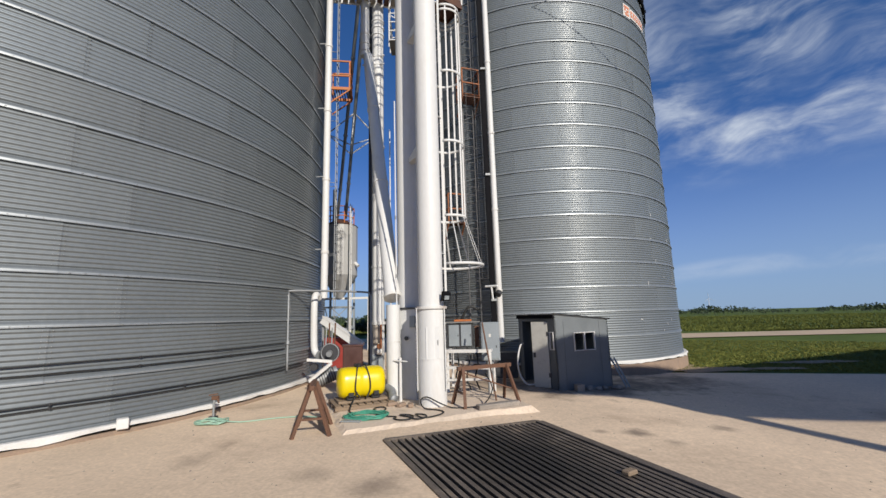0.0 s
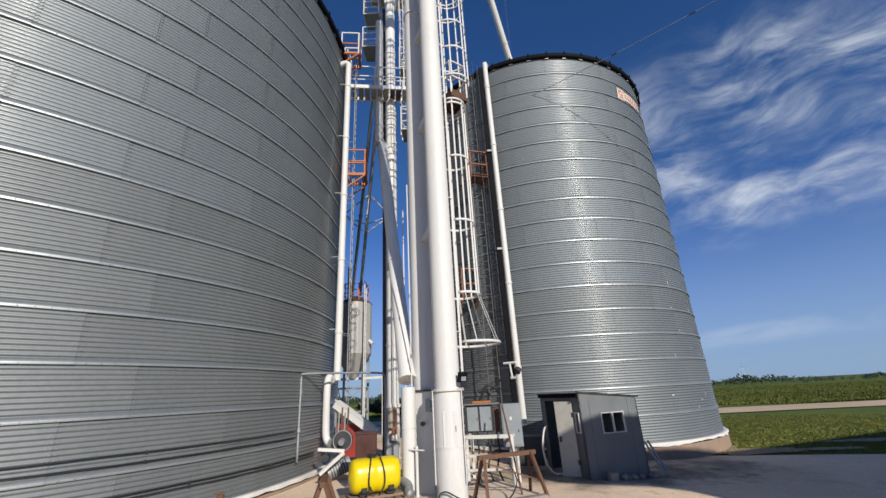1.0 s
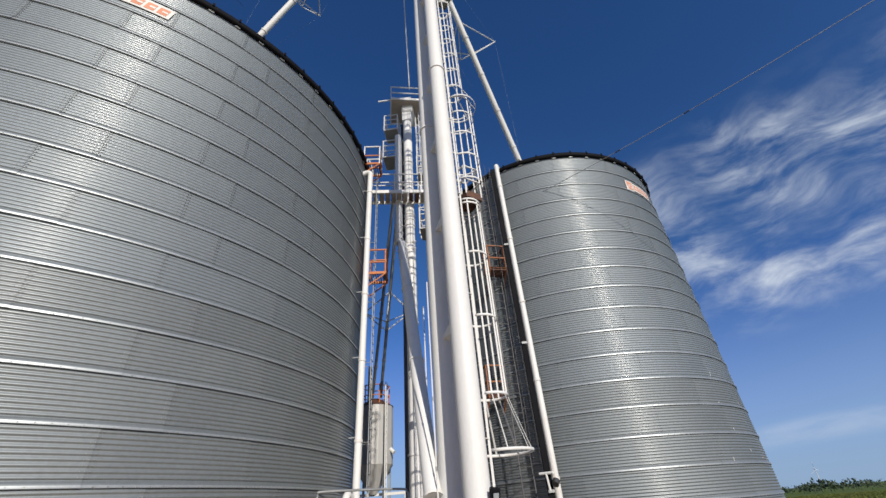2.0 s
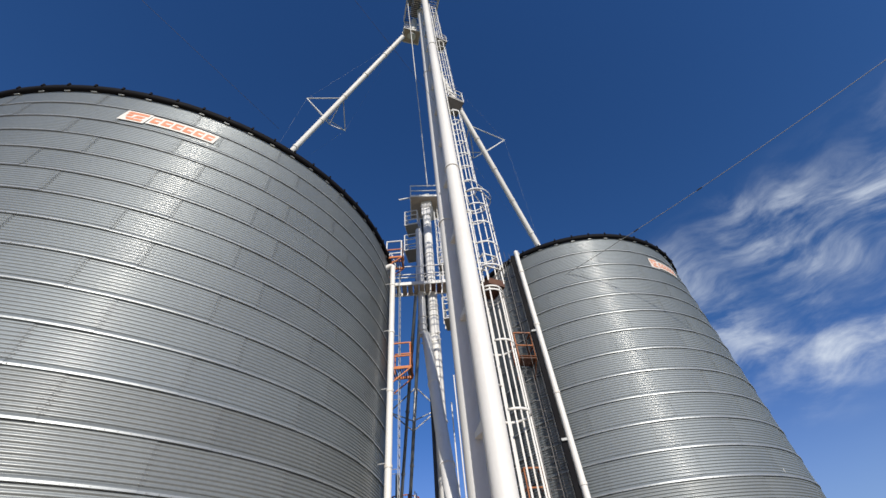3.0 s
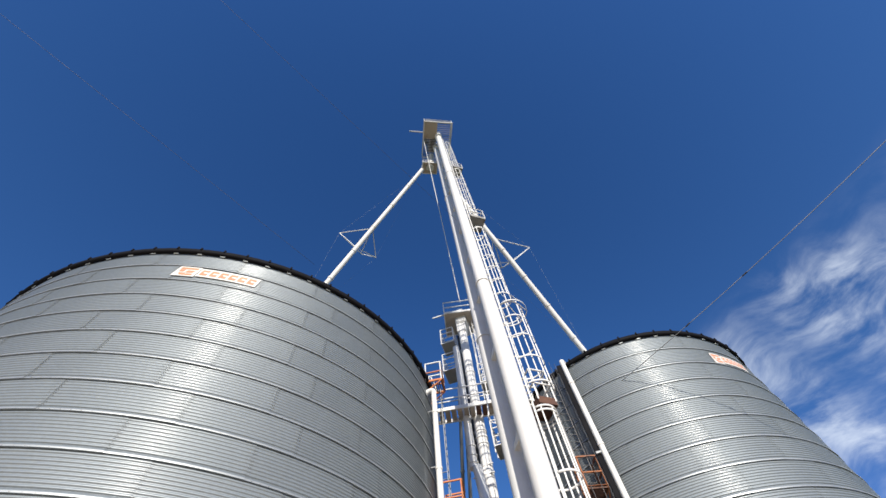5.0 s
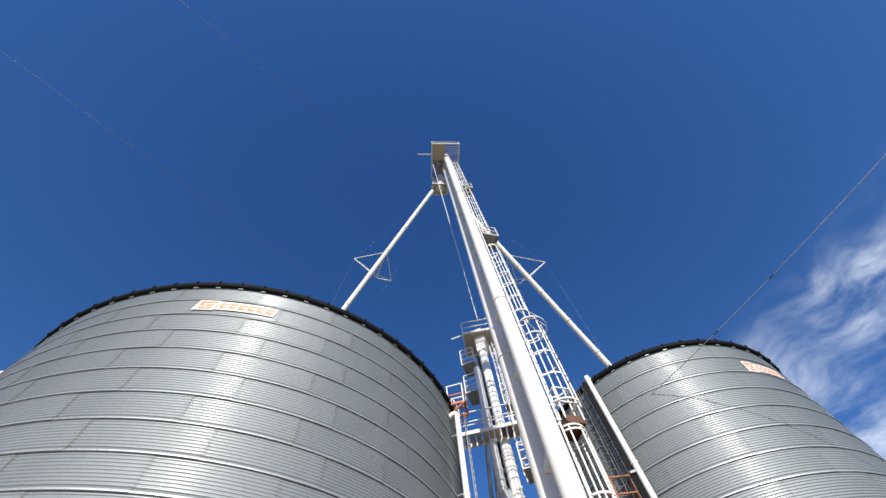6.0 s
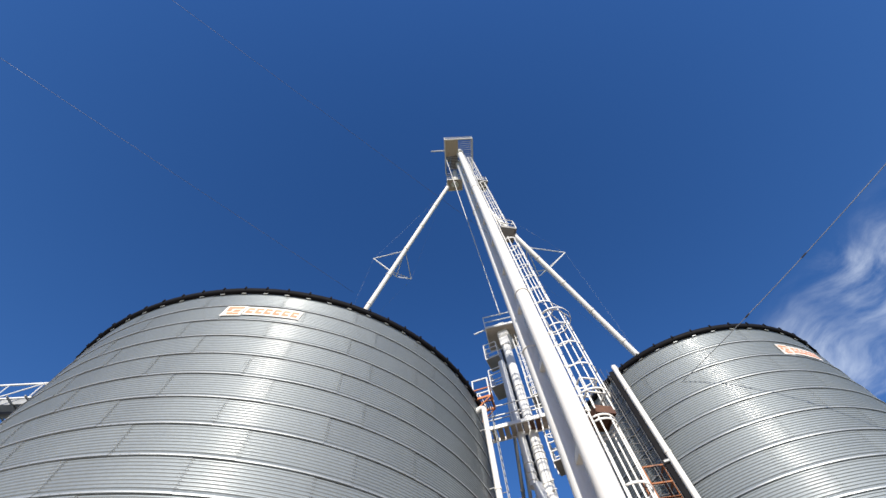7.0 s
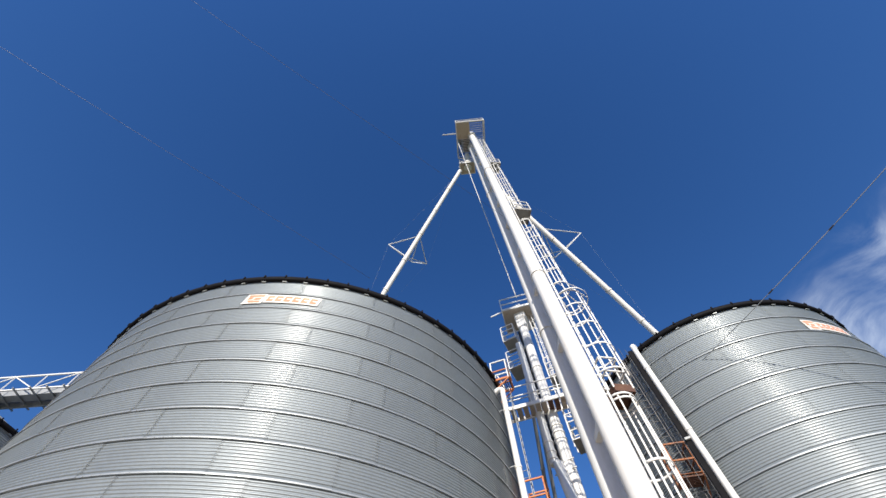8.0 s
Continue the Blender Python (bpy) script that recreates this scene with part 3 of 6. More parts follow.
def grain_bin(label, cx, cy, r, sheets, face_from, face_to, roof_rise, shift, heavy=6, detail=True):
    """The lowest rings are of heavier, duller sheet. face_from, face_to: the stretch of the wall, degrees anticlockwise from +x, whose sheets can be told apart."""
    t = thing("grain_bin", label, "grain bin", (cx, cy, 0))
    z0 = FOOT
    arc = 2 * math.pi / sheets
    thin, thick = sheet_mesh("wall_sheet", r, arc, M["galv"]), sheet_mesh("wall_sheet", r, arc, M["galv_dull"])
    rest_v, rest_f = [], []
    f0, f1 = radians(face_from), radians(face_to)
    for i in range(18):
        me = thick if i < heavy else thin
        for k in range(sheets):
            a = (k + 0.5) * arc + shift - (arc / 3 if i % 2 else 0)
            inside = any(f0 < a + turn < f1 for turn in (-2 * math.pi, 0, 2 * math.pi))
            m = Matrix.Translation((0, 0, z0 + i * RING)) @ Matrix.Rotation(a, 4, "Z")
            if inside and detail:
                o = new("wall_sheet", me)
                o.parent = t
                o.matrix_basis = m
            else:
                o = len(rest_v)
                rest_v += [m @ v.co for v in me.vertices]
                rest_f += [tuple(x + o for x in p.vertices) for p in me.polygons]
    rest = from_lists("far_side_sheets", rest_v, rest_f, M["galv"], t, smooth=True)
    tagged(rest, kind="stuff")
    if detail:
        v, f = bolt_rows(r, f0, f1, sheets, z0, 18, shift)
        b = from_lists("bolts", v, f, M["zinc"], t)
        tagged(b, "small bolt heads along the sheet laps", kind="stuff")
    # roof: cone of ribbed panels with an overhanging dark eave
    n = int(2 * math.pi * r / 0.72)
    ri, ro, rp = r + 0.02, r + 0.09, 0.6
    top = EAVE + roof_rise
    slope = roof_rise / (r - rp)
    verts, faces = [], []
    for j in range(n * 2):
        a = 2 * math.pi * j / (n * 2)
        hump = 0.05 if j % 2 else 0.0
        verts += [(ro * math.cos(a), ro * math.sin(a), EAVE - slope * 0.09 + 0.03 + hump),
                  (rp * math.cos(a), rp * math.sin(a), top + hump)]
    N2 = n * 2
    for j in range(N2):
        k = (j + 1) % N2
        faces.append((2 * j, 2 * k, 2 * k + 1, 2 * j + 1))
    from_lists("roof", verts, faces, M["galv_band"], t)
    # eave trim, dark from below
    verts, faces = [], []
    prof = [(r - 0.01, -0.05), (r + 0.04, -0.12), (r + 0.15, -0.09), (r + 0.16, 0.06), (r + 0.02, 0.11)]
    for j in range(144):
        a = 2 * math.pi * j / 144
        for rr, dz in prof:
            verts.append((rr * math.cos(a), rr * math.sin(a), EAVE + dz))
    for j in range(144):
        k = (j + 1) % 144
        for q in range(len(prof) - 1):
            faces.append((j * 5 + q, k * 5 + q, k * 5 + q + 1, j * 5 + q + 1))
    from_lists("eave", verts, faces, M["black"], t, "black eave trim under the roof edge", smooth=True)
    # eave clips, one to a roof panel
    clip = add_box(bmesh.new(), (0.05, 0.06, 0.13), pose(r + 0.165, 0, EAVE + 0.06), 0.008)
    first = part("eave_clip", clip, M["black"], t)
    lug = add_box(bmesh.new(), (0.03, 0.16, 0.05), pose(r + 0.06, 0, EAVE - 0.135), 0.008)
    lug1 = part("eave_bracket", lug, M["galv_band"], t)
    for j in range(1, n):
        a = 2 * math.pi * j / n
        if any(f0 < a + turn < f1 for turn in (-2 * math.pi, 0, 2 * math.pi)):
            share(first, t, Matrix.Rotation(a, 4, "Z"))
            share(lug1, t, Matrix.Rotation(a, 4, "Z"))
    # peak collar
    bm = bmesh.new()
    bmesh.ops.create_cone(bm, cap_ends=True, segments=24, radius1=0.62, radius2=0.55, depth=0.5, matrix=Matrix.Translation((0, 0, top + 0.15)))
    part("roof_collar", bm, M["galv_band"], t, smooth=True)
    # foundation with a whitewashed top
    def ring_wall(name, r0, r1, zt, zb, mat, lab, jag):
        verts, faces = [], []
        K = 240
        for j in range(K):
            a = 2 * math.pi * j / K
            c, s = math.cos(a), math.sin(a)
            dz = jag * noise.noise((c * 9, s * 9, 1.3)) + jag * 0.6 * noise.noise((c * 40, s * 40, 4.1))
            gz = ground_z(cx + r1 * c, cy + r1 * s) - 0.06
            zb2 = gz if zb is None else zb + dz
            dr = 0.5 * jag * noise.noise((c * 25, s * 25, 7.7))
            verts += [(r0 * c, r0 * s, zt), ((r1 + dr - 0.02) * c, (r1 + dr - 0.02) * s, zt), ((r1 + dr) * c, (r1 + dr) * s, zt - 0.02), ((r1 + dr) * c, (r1 + dr) * s, zb2)]
        for j in range(K):
            k = (j + 1) % K
            for q in range(3):
                faces.append((j * 4 + q, j * 4 + q + 1, k * 4 + q + 1, k * 4 + q))
        return from_lists(name, verts, faces, mat, t, lab, smooth=False)
    ring_wall("foundation", r - 0.3, r + 0.13, 0.06, None, M["concrete"], "chipped bare concrete foundation ring", 0.05)
    ring_wall("base_band", r - 0.01, r + 0.155, 0.17, 0.088, M["whitewash"], "whitewashed sealing band at the wall foot", 0.05)
    return t


CL, RL = Vector((-12.96, 11.92)), 9.15
CR, RR = Vector((4.44, 18.64)), 5.55
big = grain_bin("large galvanized corrugated steel grain bin, white base band", CL.x, CL.y, RL, 23, -110, 45, 5.2, radians(-34.2), heavy=7)
small = grain_bin("smaller galvanized corrugated steel grain bin on concrete", CR.x, CR.y, RR, 14, 170, 345, 3.2, radians(-83.5))
grain_bin("galvanized corrugated steel grain bin seen past another", -32.3, 3.0, 9.15, 23, -60, 60, 5.2, 0.0, detail=False)


# ---- front bucket elevator ----
def pipe_with_flanges(name, x, y, z0, z1, r, zs, parent, label=""):
    p = rod(name, (x, y, z0), (x, y, z1), r, M["white"], parent, label, n=28)
    for z in zs:
        rod("flange", (x, y, z - 0.03), (x, y, z + 0.03), r + 0.035, M["white"], p, n=28)
    return p


FX, FY = -0.20, 8.12
BX, BY = -0.70, 9.02
TOP = 40.2


def front_leg():
    t = thing("bucket_elevator", "tall white bucket elevator with twin round trunks", "bucket elevator", (FX, FY, 0))
    joints = [14.45, 28.2]
    pipe_with_flanges("trunk", 0, 0, 1.9, TOP, 0.245, joints, t)
    pipe_with_flanges("trunk", BX - FX, BY - FY, 1.9, TOP, 0.255, [z - 1.9 for z in joints], t)
    d = Vector((BX - FX, BY - FY, 0))
    z = 5.2
    while z < TOP - 1:
        bm = bmesh.new()
        s = d.normalized()
        n = Vector((-s.y, s.x, 0))
        a, b = s * 0.25, d - s * 0.25
        vs = [bm.verts.new(p) for p in (a + Vector((0, 0, z)), b + Vector((0, 0, z)), b + Vector((0, 0, z + 0.10)), a + Vector((0, 0, z + 0.28)))]
        f = bm.faces.new(vs)
        ext = bmesh.ops.extrude_face_region(bm, geom=[f])
        bmesh.ops.translate(bm, verts=[v for v in ext["geom"] if isinstance(v, bmesh.types.BMVert)], vec=n * 0.16)
        bmesh.ops.translate(bm, verts=bm.verts, vec=-n * 0.08)
        part("tie_plate", bm, M["white"], t)
        z += 3.05
    return t


front = front_leg()


def leg_details(t):
    """Boot casing, ladder, cages, platforms and head, in the leg's own axes."""
    W = lambda x, y, z: (x - FX, y - FY, z)
    # boot: wider round casing with a bolted flange and an inspection door
    boot = rod("boot_casing", (0, 0, 0.0), (0, 0, 1.9), 0.275, M["white"], t, "scuffed white lower casing", n=32)
    rod("casing_flange", (0, 0, 1.86), (0, 0, 1.91), 0.315, M["white_worn"], boot, n=32)
    rod("casing_band", (0, 0, 0.9), (0, 0, 0.93), 0.283, M["white"], boot, n=32)
    for sx in (-1, 1):
        box("side_flange", (0.02, 0.12, 1.55), (0.27 * sx - 0.01, -0.12, 1.1), M["white"], boot)
        for k in range(9):
            box("flange_bolt", (0.03, 0.024, 0.024), (0.27 * sx - 0.01 + 0.014 * sx, -0.15, 0.45 + 0.16 * k), M["zinc"], boot, bevel=0)
    box("inspection_door", (0.26, 0.014, 0.60), (0.02, -0.258, 1.22), M["white"], boot, "flat white inspection door", bevel=0.008)
    box("door_latch", (0.015, 0.03, 0.10), (0.125, -0.268, 1.22), M["zinc"], boot)
    # second casing behind, with a grey flat side
    bx, by = BX - FX, BY - FY
    back = box("back_casing", (0.46, 0.50, 1.9), (bx + 0.08, by - 0.10, 0.95), M["white"], t, "shaded flat-sided casing", rot=(0, 0, -28), bevel=0.01)
    box("casing_top_rail", (0.52, 0.05, 0.04), (bx + 0.02, by - 0.36, 1.9), M["dark"], back, rot=(0, 0, -28))
    box("switch_box", (0.13, 0.08, 0.24), (bx + 0.10, by - 0.42, 1.62), M["boxgrey"], back, "grey switch box", rot=(0, 0, -28))
    tube("cable", smooth_path([(bx + 0.2, by - 0.46, 1.6), (bx + 0.24, by - 0.50, 1.2), (bx + 0.22, by - 0.52, 0.85), (bx + 0.28, by - 0.5, 0.75)]), 0.014, M["rubber"], back)
    bm = bmesh.new()
    bmesh.ops.create_cone(bm, cap_ends=True, segments=14, radius1=0.045, radius2=0.045, depth=0.03, matrix=pose(bx - 0.04, by - 0.40, 1.28, 90, 0, -28))
    part("round_dial", bm, M["dark"], back)
    # floodlight on a bracket
    fl = box("floodlight", (0.16, 0.12, 0.17), (0.30, -0.26, 2.10), M["black"], t, "black square floodlight", rot=(15, 0, 25), bevel=0.015)
    box("lens", (0.10, 0.01, 0.08), (0.318, -0.328, 2.06), M["boxgrey"], fl, rot=(15, 0, 25))
    bar("lamp_arm", (0.2, -0.15, 2.02), (0.3, -0.25, 2.02), 0.03, 0.03, M["black"], fl)
    # ladder: two rails and rungs
    r1, r2 = Vector((0.31, 0.22, 0)), Vector((0.04, 0.62, 0))
    out = Vector((0.82, 0.57, 0))
    for q, z0 in ((r1, 2.15), (r2, 1.9)):
        bar("ladder_rail", (q.x, q.y, z0), (q.x, q.y, TOP - 0.2), 0.045, 0.02, M["white"], t)
    first = rod("rung", (r1.x, r1.y, 0), (r2.x, r2.y, 0), 0.010, M["white"], t, n=6)
    first.matrix_basis = Matrix.Translation((0, 0, 2.3))
    z = 2.6
    while z < TOP - 0.2:
        share(first, t, Matrix.Translation((0, 0, z)))
        z += 0.305
    z = 3.0
    while z < TOP:
        bar("ladder_bracket", (0.22, 0.1, z), (r1.x, r1.y, z), 0.04, 0.012, M["white"], t)
        z += 3.05
    mid = (r1 + r2) / 2

    def hoop(z, rad, name="cage_hoop", double=False):
        c = mid + out * (rad * 0.95)
        a0 = math.atan2((r1 - c).y, (r1 - c).x)
        a1 = math.atan2((r2 - c).y, (r2 - c).x)
        span = (a1 - a0) % (2 * math.pi)
        pts = [r1 + Vector((0, 0, z))]
        for i in range(21):
            a = a0 + span * i / 20
            pts.append(Vector((c.x + rad * math.cos(a), c.y + rad * math.sin(a), z)))
        pts.append(r2 + Vector((0, 0, z)))
        return tube(name, pts[1:-1], 0.012, M["white"], t, n=6, flat=2.6), c, a0, span

    def cage(z0, z1, rad, step, flare=False, n=6):
        zs, z = [], z0
        while z < z1 + 0.01:
            zs.append(z)
            z += step
        for z in zs:
            _, c, a0, span = hoop(z, rad)
        for i in range(n):
            a = a0 + span * (i + 0.5) / n
            p = Vector((c.x + (rad - 0.01) * math.cos(a), c.y + (rad - 0.01) * math.sin(a), 0))
            bar("cage_bar", (p.x, p.y, z0), (p.x, p.y, z1), 0.035, 0.008, M["white"], t)
            if flare:
                _c = mid + out * (0.56 * 0.95)
                q = Vector((_c.x + 0.55 * math.cos(a), _c.y + 0.55 * math.sin(a), z0 - flare))
                bar("cage_bar", (q.x, q.y, q.z), (p.x, p.y, z0), 0.035, 0.008, M["white"], t)
        if flare:
            hoop(z0 - flare, 0.56)
        hoop(z1 - 0.12, rad)

    cage(3.85, 8.95, 0.36, 1.70, flare=1.05)
    cage(9.7, 13.4, 0.47, 0.95)
    cage(14.0, 19.9, 0.36, 0.95, flare=0.7)
    cage(21.6, 30.0, 0.36, 1.2)
    cage(30.8, TOP - 1.5, 0.36, 1.2)
    # rest platforms beside the ladder
    for z, size, mat, lab in ((9.15, (0.50, 0.62), M["brown"], "rusty brown rest platform"), (21.0, (0.8, 0.8), M["grating"], "white steel rest platform"),
                              (30.4, (0.7, 0.7), M["grating"], "white steel rest platform")):
        c = mid + out * 0.42
        p = box("rest_platform", (size[0], size[1], 0.05), (c.x, c.y, z), mat, t, lab, rot=(0, 0, 35))
        for k in range(4):
            a = radians(35 + 90 * k)
            hx, hy = size[0] / 2, size[1] / 2
            h = hx if k % 2 == 0 else hy
            w = hy if k % 2 == 0 else hx
            cc = Vector((c.x + h * math.cos(a), c.y + h * math.sin(a), z))
            sd = Vector((-math.sin(a), math.cos(a), 0)) * w
            bar("toe_board", cc - sd, cc + sd, 0.012, 0.22, mat, p)
            if z > 9:
                for hz in (0.55, 1.05):
                    bar("guard_rail", cc - sd + Vector((0, 0, hz)), cc + sd + Vector((0, 0, hz)), 0.035, 0.035, M["white"], p)
                bar("rail_post", cc + sd, cc + sd + Vector((0, 0, 1.05)), 0.035, 0.035, M["white"], p)
    # head: casing, motor, platform with rails, distributor below
    yaw = 23
    hc = Vector((-0.23, 0.30, 40.3))
    H = Matrix.Translation(hc) @ Matrix.Rotation(radians(yaw), 4, "Z")
    plat = part("head_platform", add_box(bmesh.new(), (1.22, 1.5, 0.07), H @ pose(-0.66, -0.88, 0), 0.01), M["deck"], t, "stained sheet head platform")
    # open bar floor on the other half
    for k in range(13):
        y = -1.60 + 0.19 * k
        part("floor_bar", add_box(bmesh.new(), (1.25, 0.045, 0.06), H @ pose(0.62, y, 0)), M["grating"], plat)
    # rest of the plate's half: the deck's shade, put in as dark bars
    for k in range(12):
        part("floor_bar", add_box(bmesh.new(), (1.22, 0.05, 0.06), H @ pose(-0.66, -0.05 + 0.145 * k, 0)), M["dark"], plat)
    for sx, sy, lx, ly in ((-1, 0, 0.08, 3.35), (1, 0, 0.08, 3.35), (0, -1, 2.58, 0.08), (0, 1, 2.58, 0.08)):
        part("edge_beam", add_box(bmesh.new(), (lx, ly, 0.16), H @ pose(sx * 1.28, sy * 1.67, 0.0)), M["white"], plat)
        for hz in (0.55, 1.1):
            part("guard_rail", add_box(bmesh.new(), (min(lx, lx if lx > 1 else 0.04), ly if ly > 1 else 0.04, 0.04), H @ pose(sx * 1.28, sy * 1.67, hz)), M["white"], plat)
    for px, py in ((-1.28, -1.67), (1.28, -1.67), (1.28, 1.67), (-1.28, 1.67), (1.28, 0), (-1.28, 0)):
        part("rail_post", add_box(bmesh.new(), (0.045, 0.045, 1.15), H @ pose(px, py, 0.55)), M["white"], plat)
    head = part("head_casing", add_box(bmesh.new(), (0.8, 1.9, 1.5), H @ pose(-0.45, 0.3, 0.85), 0.15), M["white"], t, "white head casing")
    part("drive_motor", add_rod(bmesh.new(), H @ Vector((-1.0, -0.3, 0.5)), H @ Vector((-1.0, 0.5, 0.5)), 0.2, 14), M["boxgrey"], head, smooth=True)
    part("boom_arm", add_bar(bmesh.new(), H @ Vector((-2.6, -0.6, 0.4)), H @ Vector((-0.5, -0.6, 0.4)), 0.09, 0.09), M["white"], t)
    part("trunk_collar", add_rod(bmesh.new(), (0, 0, TOP - 0.5), (0, 0, TOP + 0.4), 0.33, 16), M["white"], t, smooth=True)
    part("trunk_collar", add_rod(bmesh.new(), (bx, by, TOP - 0.5), (bx, by, TOP + 0.4), 0.33, 16), M["white"], t, smooth=True)
    # distributor with its own small platform
    D = Matrix.Translation((-1.59, 1.92, 38.0)) @ Matrix.Rotation(radians(yaw), 4, "Z")
    dist = part("distributor_platform", add_box(bmesh.new(), (1.3, 1.0, 0.07), D, 0.01), M["deck"], t, "stained platform under the distributor")
    for sx, sy, lx, ly in ((-1, 0, 0.06, 1.0), (1, 0, 0.06, 1.0), (0, -1, 1.3, 0.06), (0, 1, 1.3, 0.06)):
        part("edge_beam", add_box(bmesh.new(), (lx, ly, 0.14), D @ pose(sx * 0.66, sy * 0.51, 0)), M["white"], dist)
        for hz in (0.5, 1.0):
            part("guard_rail", add_box(bmesh.new(), (lx, ly, 0.04), D @ pose(sx * 0.66, sy * 0.51, hz)), M["white"], dist)
    for sx in (-1, 1):
        for sy in (-1, 1):
            part("hanger", add_box(bmesh.new(), (0.05, 0.05, 2.5), D @ pose(sx * 0.64, sy * 0.49, 1.25)), M["white"], dist)
    part("distributor", add_rod(bmesh.new(), (-1.59, 1.92, 37.9), (-1.2, 1.4, 40.1), 0.35, 16, 0.25), M["white"], t, smooth=True)


leg_details(front)


def stay_truss(parent, Q, axis, tips, mat):
    """Outrigger triangles round a spout: struts from the spout to four tips, joined to each other."""
    Q, axis = Vector(Q), Vector(axis).normalized()
    a, b = Q + axis * 1.1, Q - axis * 1.1
    T = [Vector(p) for p in tips]
    for p in T:
        for q in (a, b):
            rod("strut", q, p, 0.035, mat, parent, n=6)
    for i in range(len(T) - 1):
        rod("strut", T[i], T[i + 1], 0.03, mat, parent, n=6)


def grain_spout(label, S, E, r, frac, arms):
    """A straight spout with a three-armed stay frame about the fraction frac of its length; arms are offsets from the pipe."""
    t = thing("grain_spout", label, "grain spout", (0, 0, 0))
    S, E = Vector(S), Vector(E)
    d = (E - S)
    pipe = rod("spout_pipe", S, E, r, M["white"], t, n=18)
    k = 7
    for i in range(1, k):
        p = S + d * (i / k)
        u = d.normalized() * 0.04
        rod("flange", p - u, p + u, r + 0.03, M["white_worn"], pipe, n=18)
    Q = S + d * frac
    ax = d.normalized()
    tips = [Q + Vector(o) for o in arms]
    stay_truss(t, Q, ax, tips, M["white"])
    for p in (tips[0], tips[-1]):
        rod("stay_cable", p, S + ax * 0.8, 0.003, M["zinc"], t, n=5)
        rod("stay_cable", p, E - ax * 0.8, 0.003, M["zinc"], t, n=5)
    return t


grain_spout("long white sloping grain spout with braced stays", (-2.4, 9.55, 36.6), (CL.x + 0.4, CL.y - 0.1, EAVE + 5.7), 0.17, 0.495,
            ((-1.9, -0.54, 1.16), (-1.05, 1.5, 0.93), (0.07, 1.88, 0.23)))
grain_spout("long white sloping grain spout with braced stays", (-0.55, 9.55, 31.2), (CR.x, CR.y, EAVE + 3.5), 0.17, 0.427,
            ((2.05, 1.6, 1.9), (-0.3, 2.32, 1.51), (-0.95, 0.97, 0.32)))


# ---- back bucket elevator ----
RX, RY = -2.19, 14.2
LX, LY = -2.70, 13.98


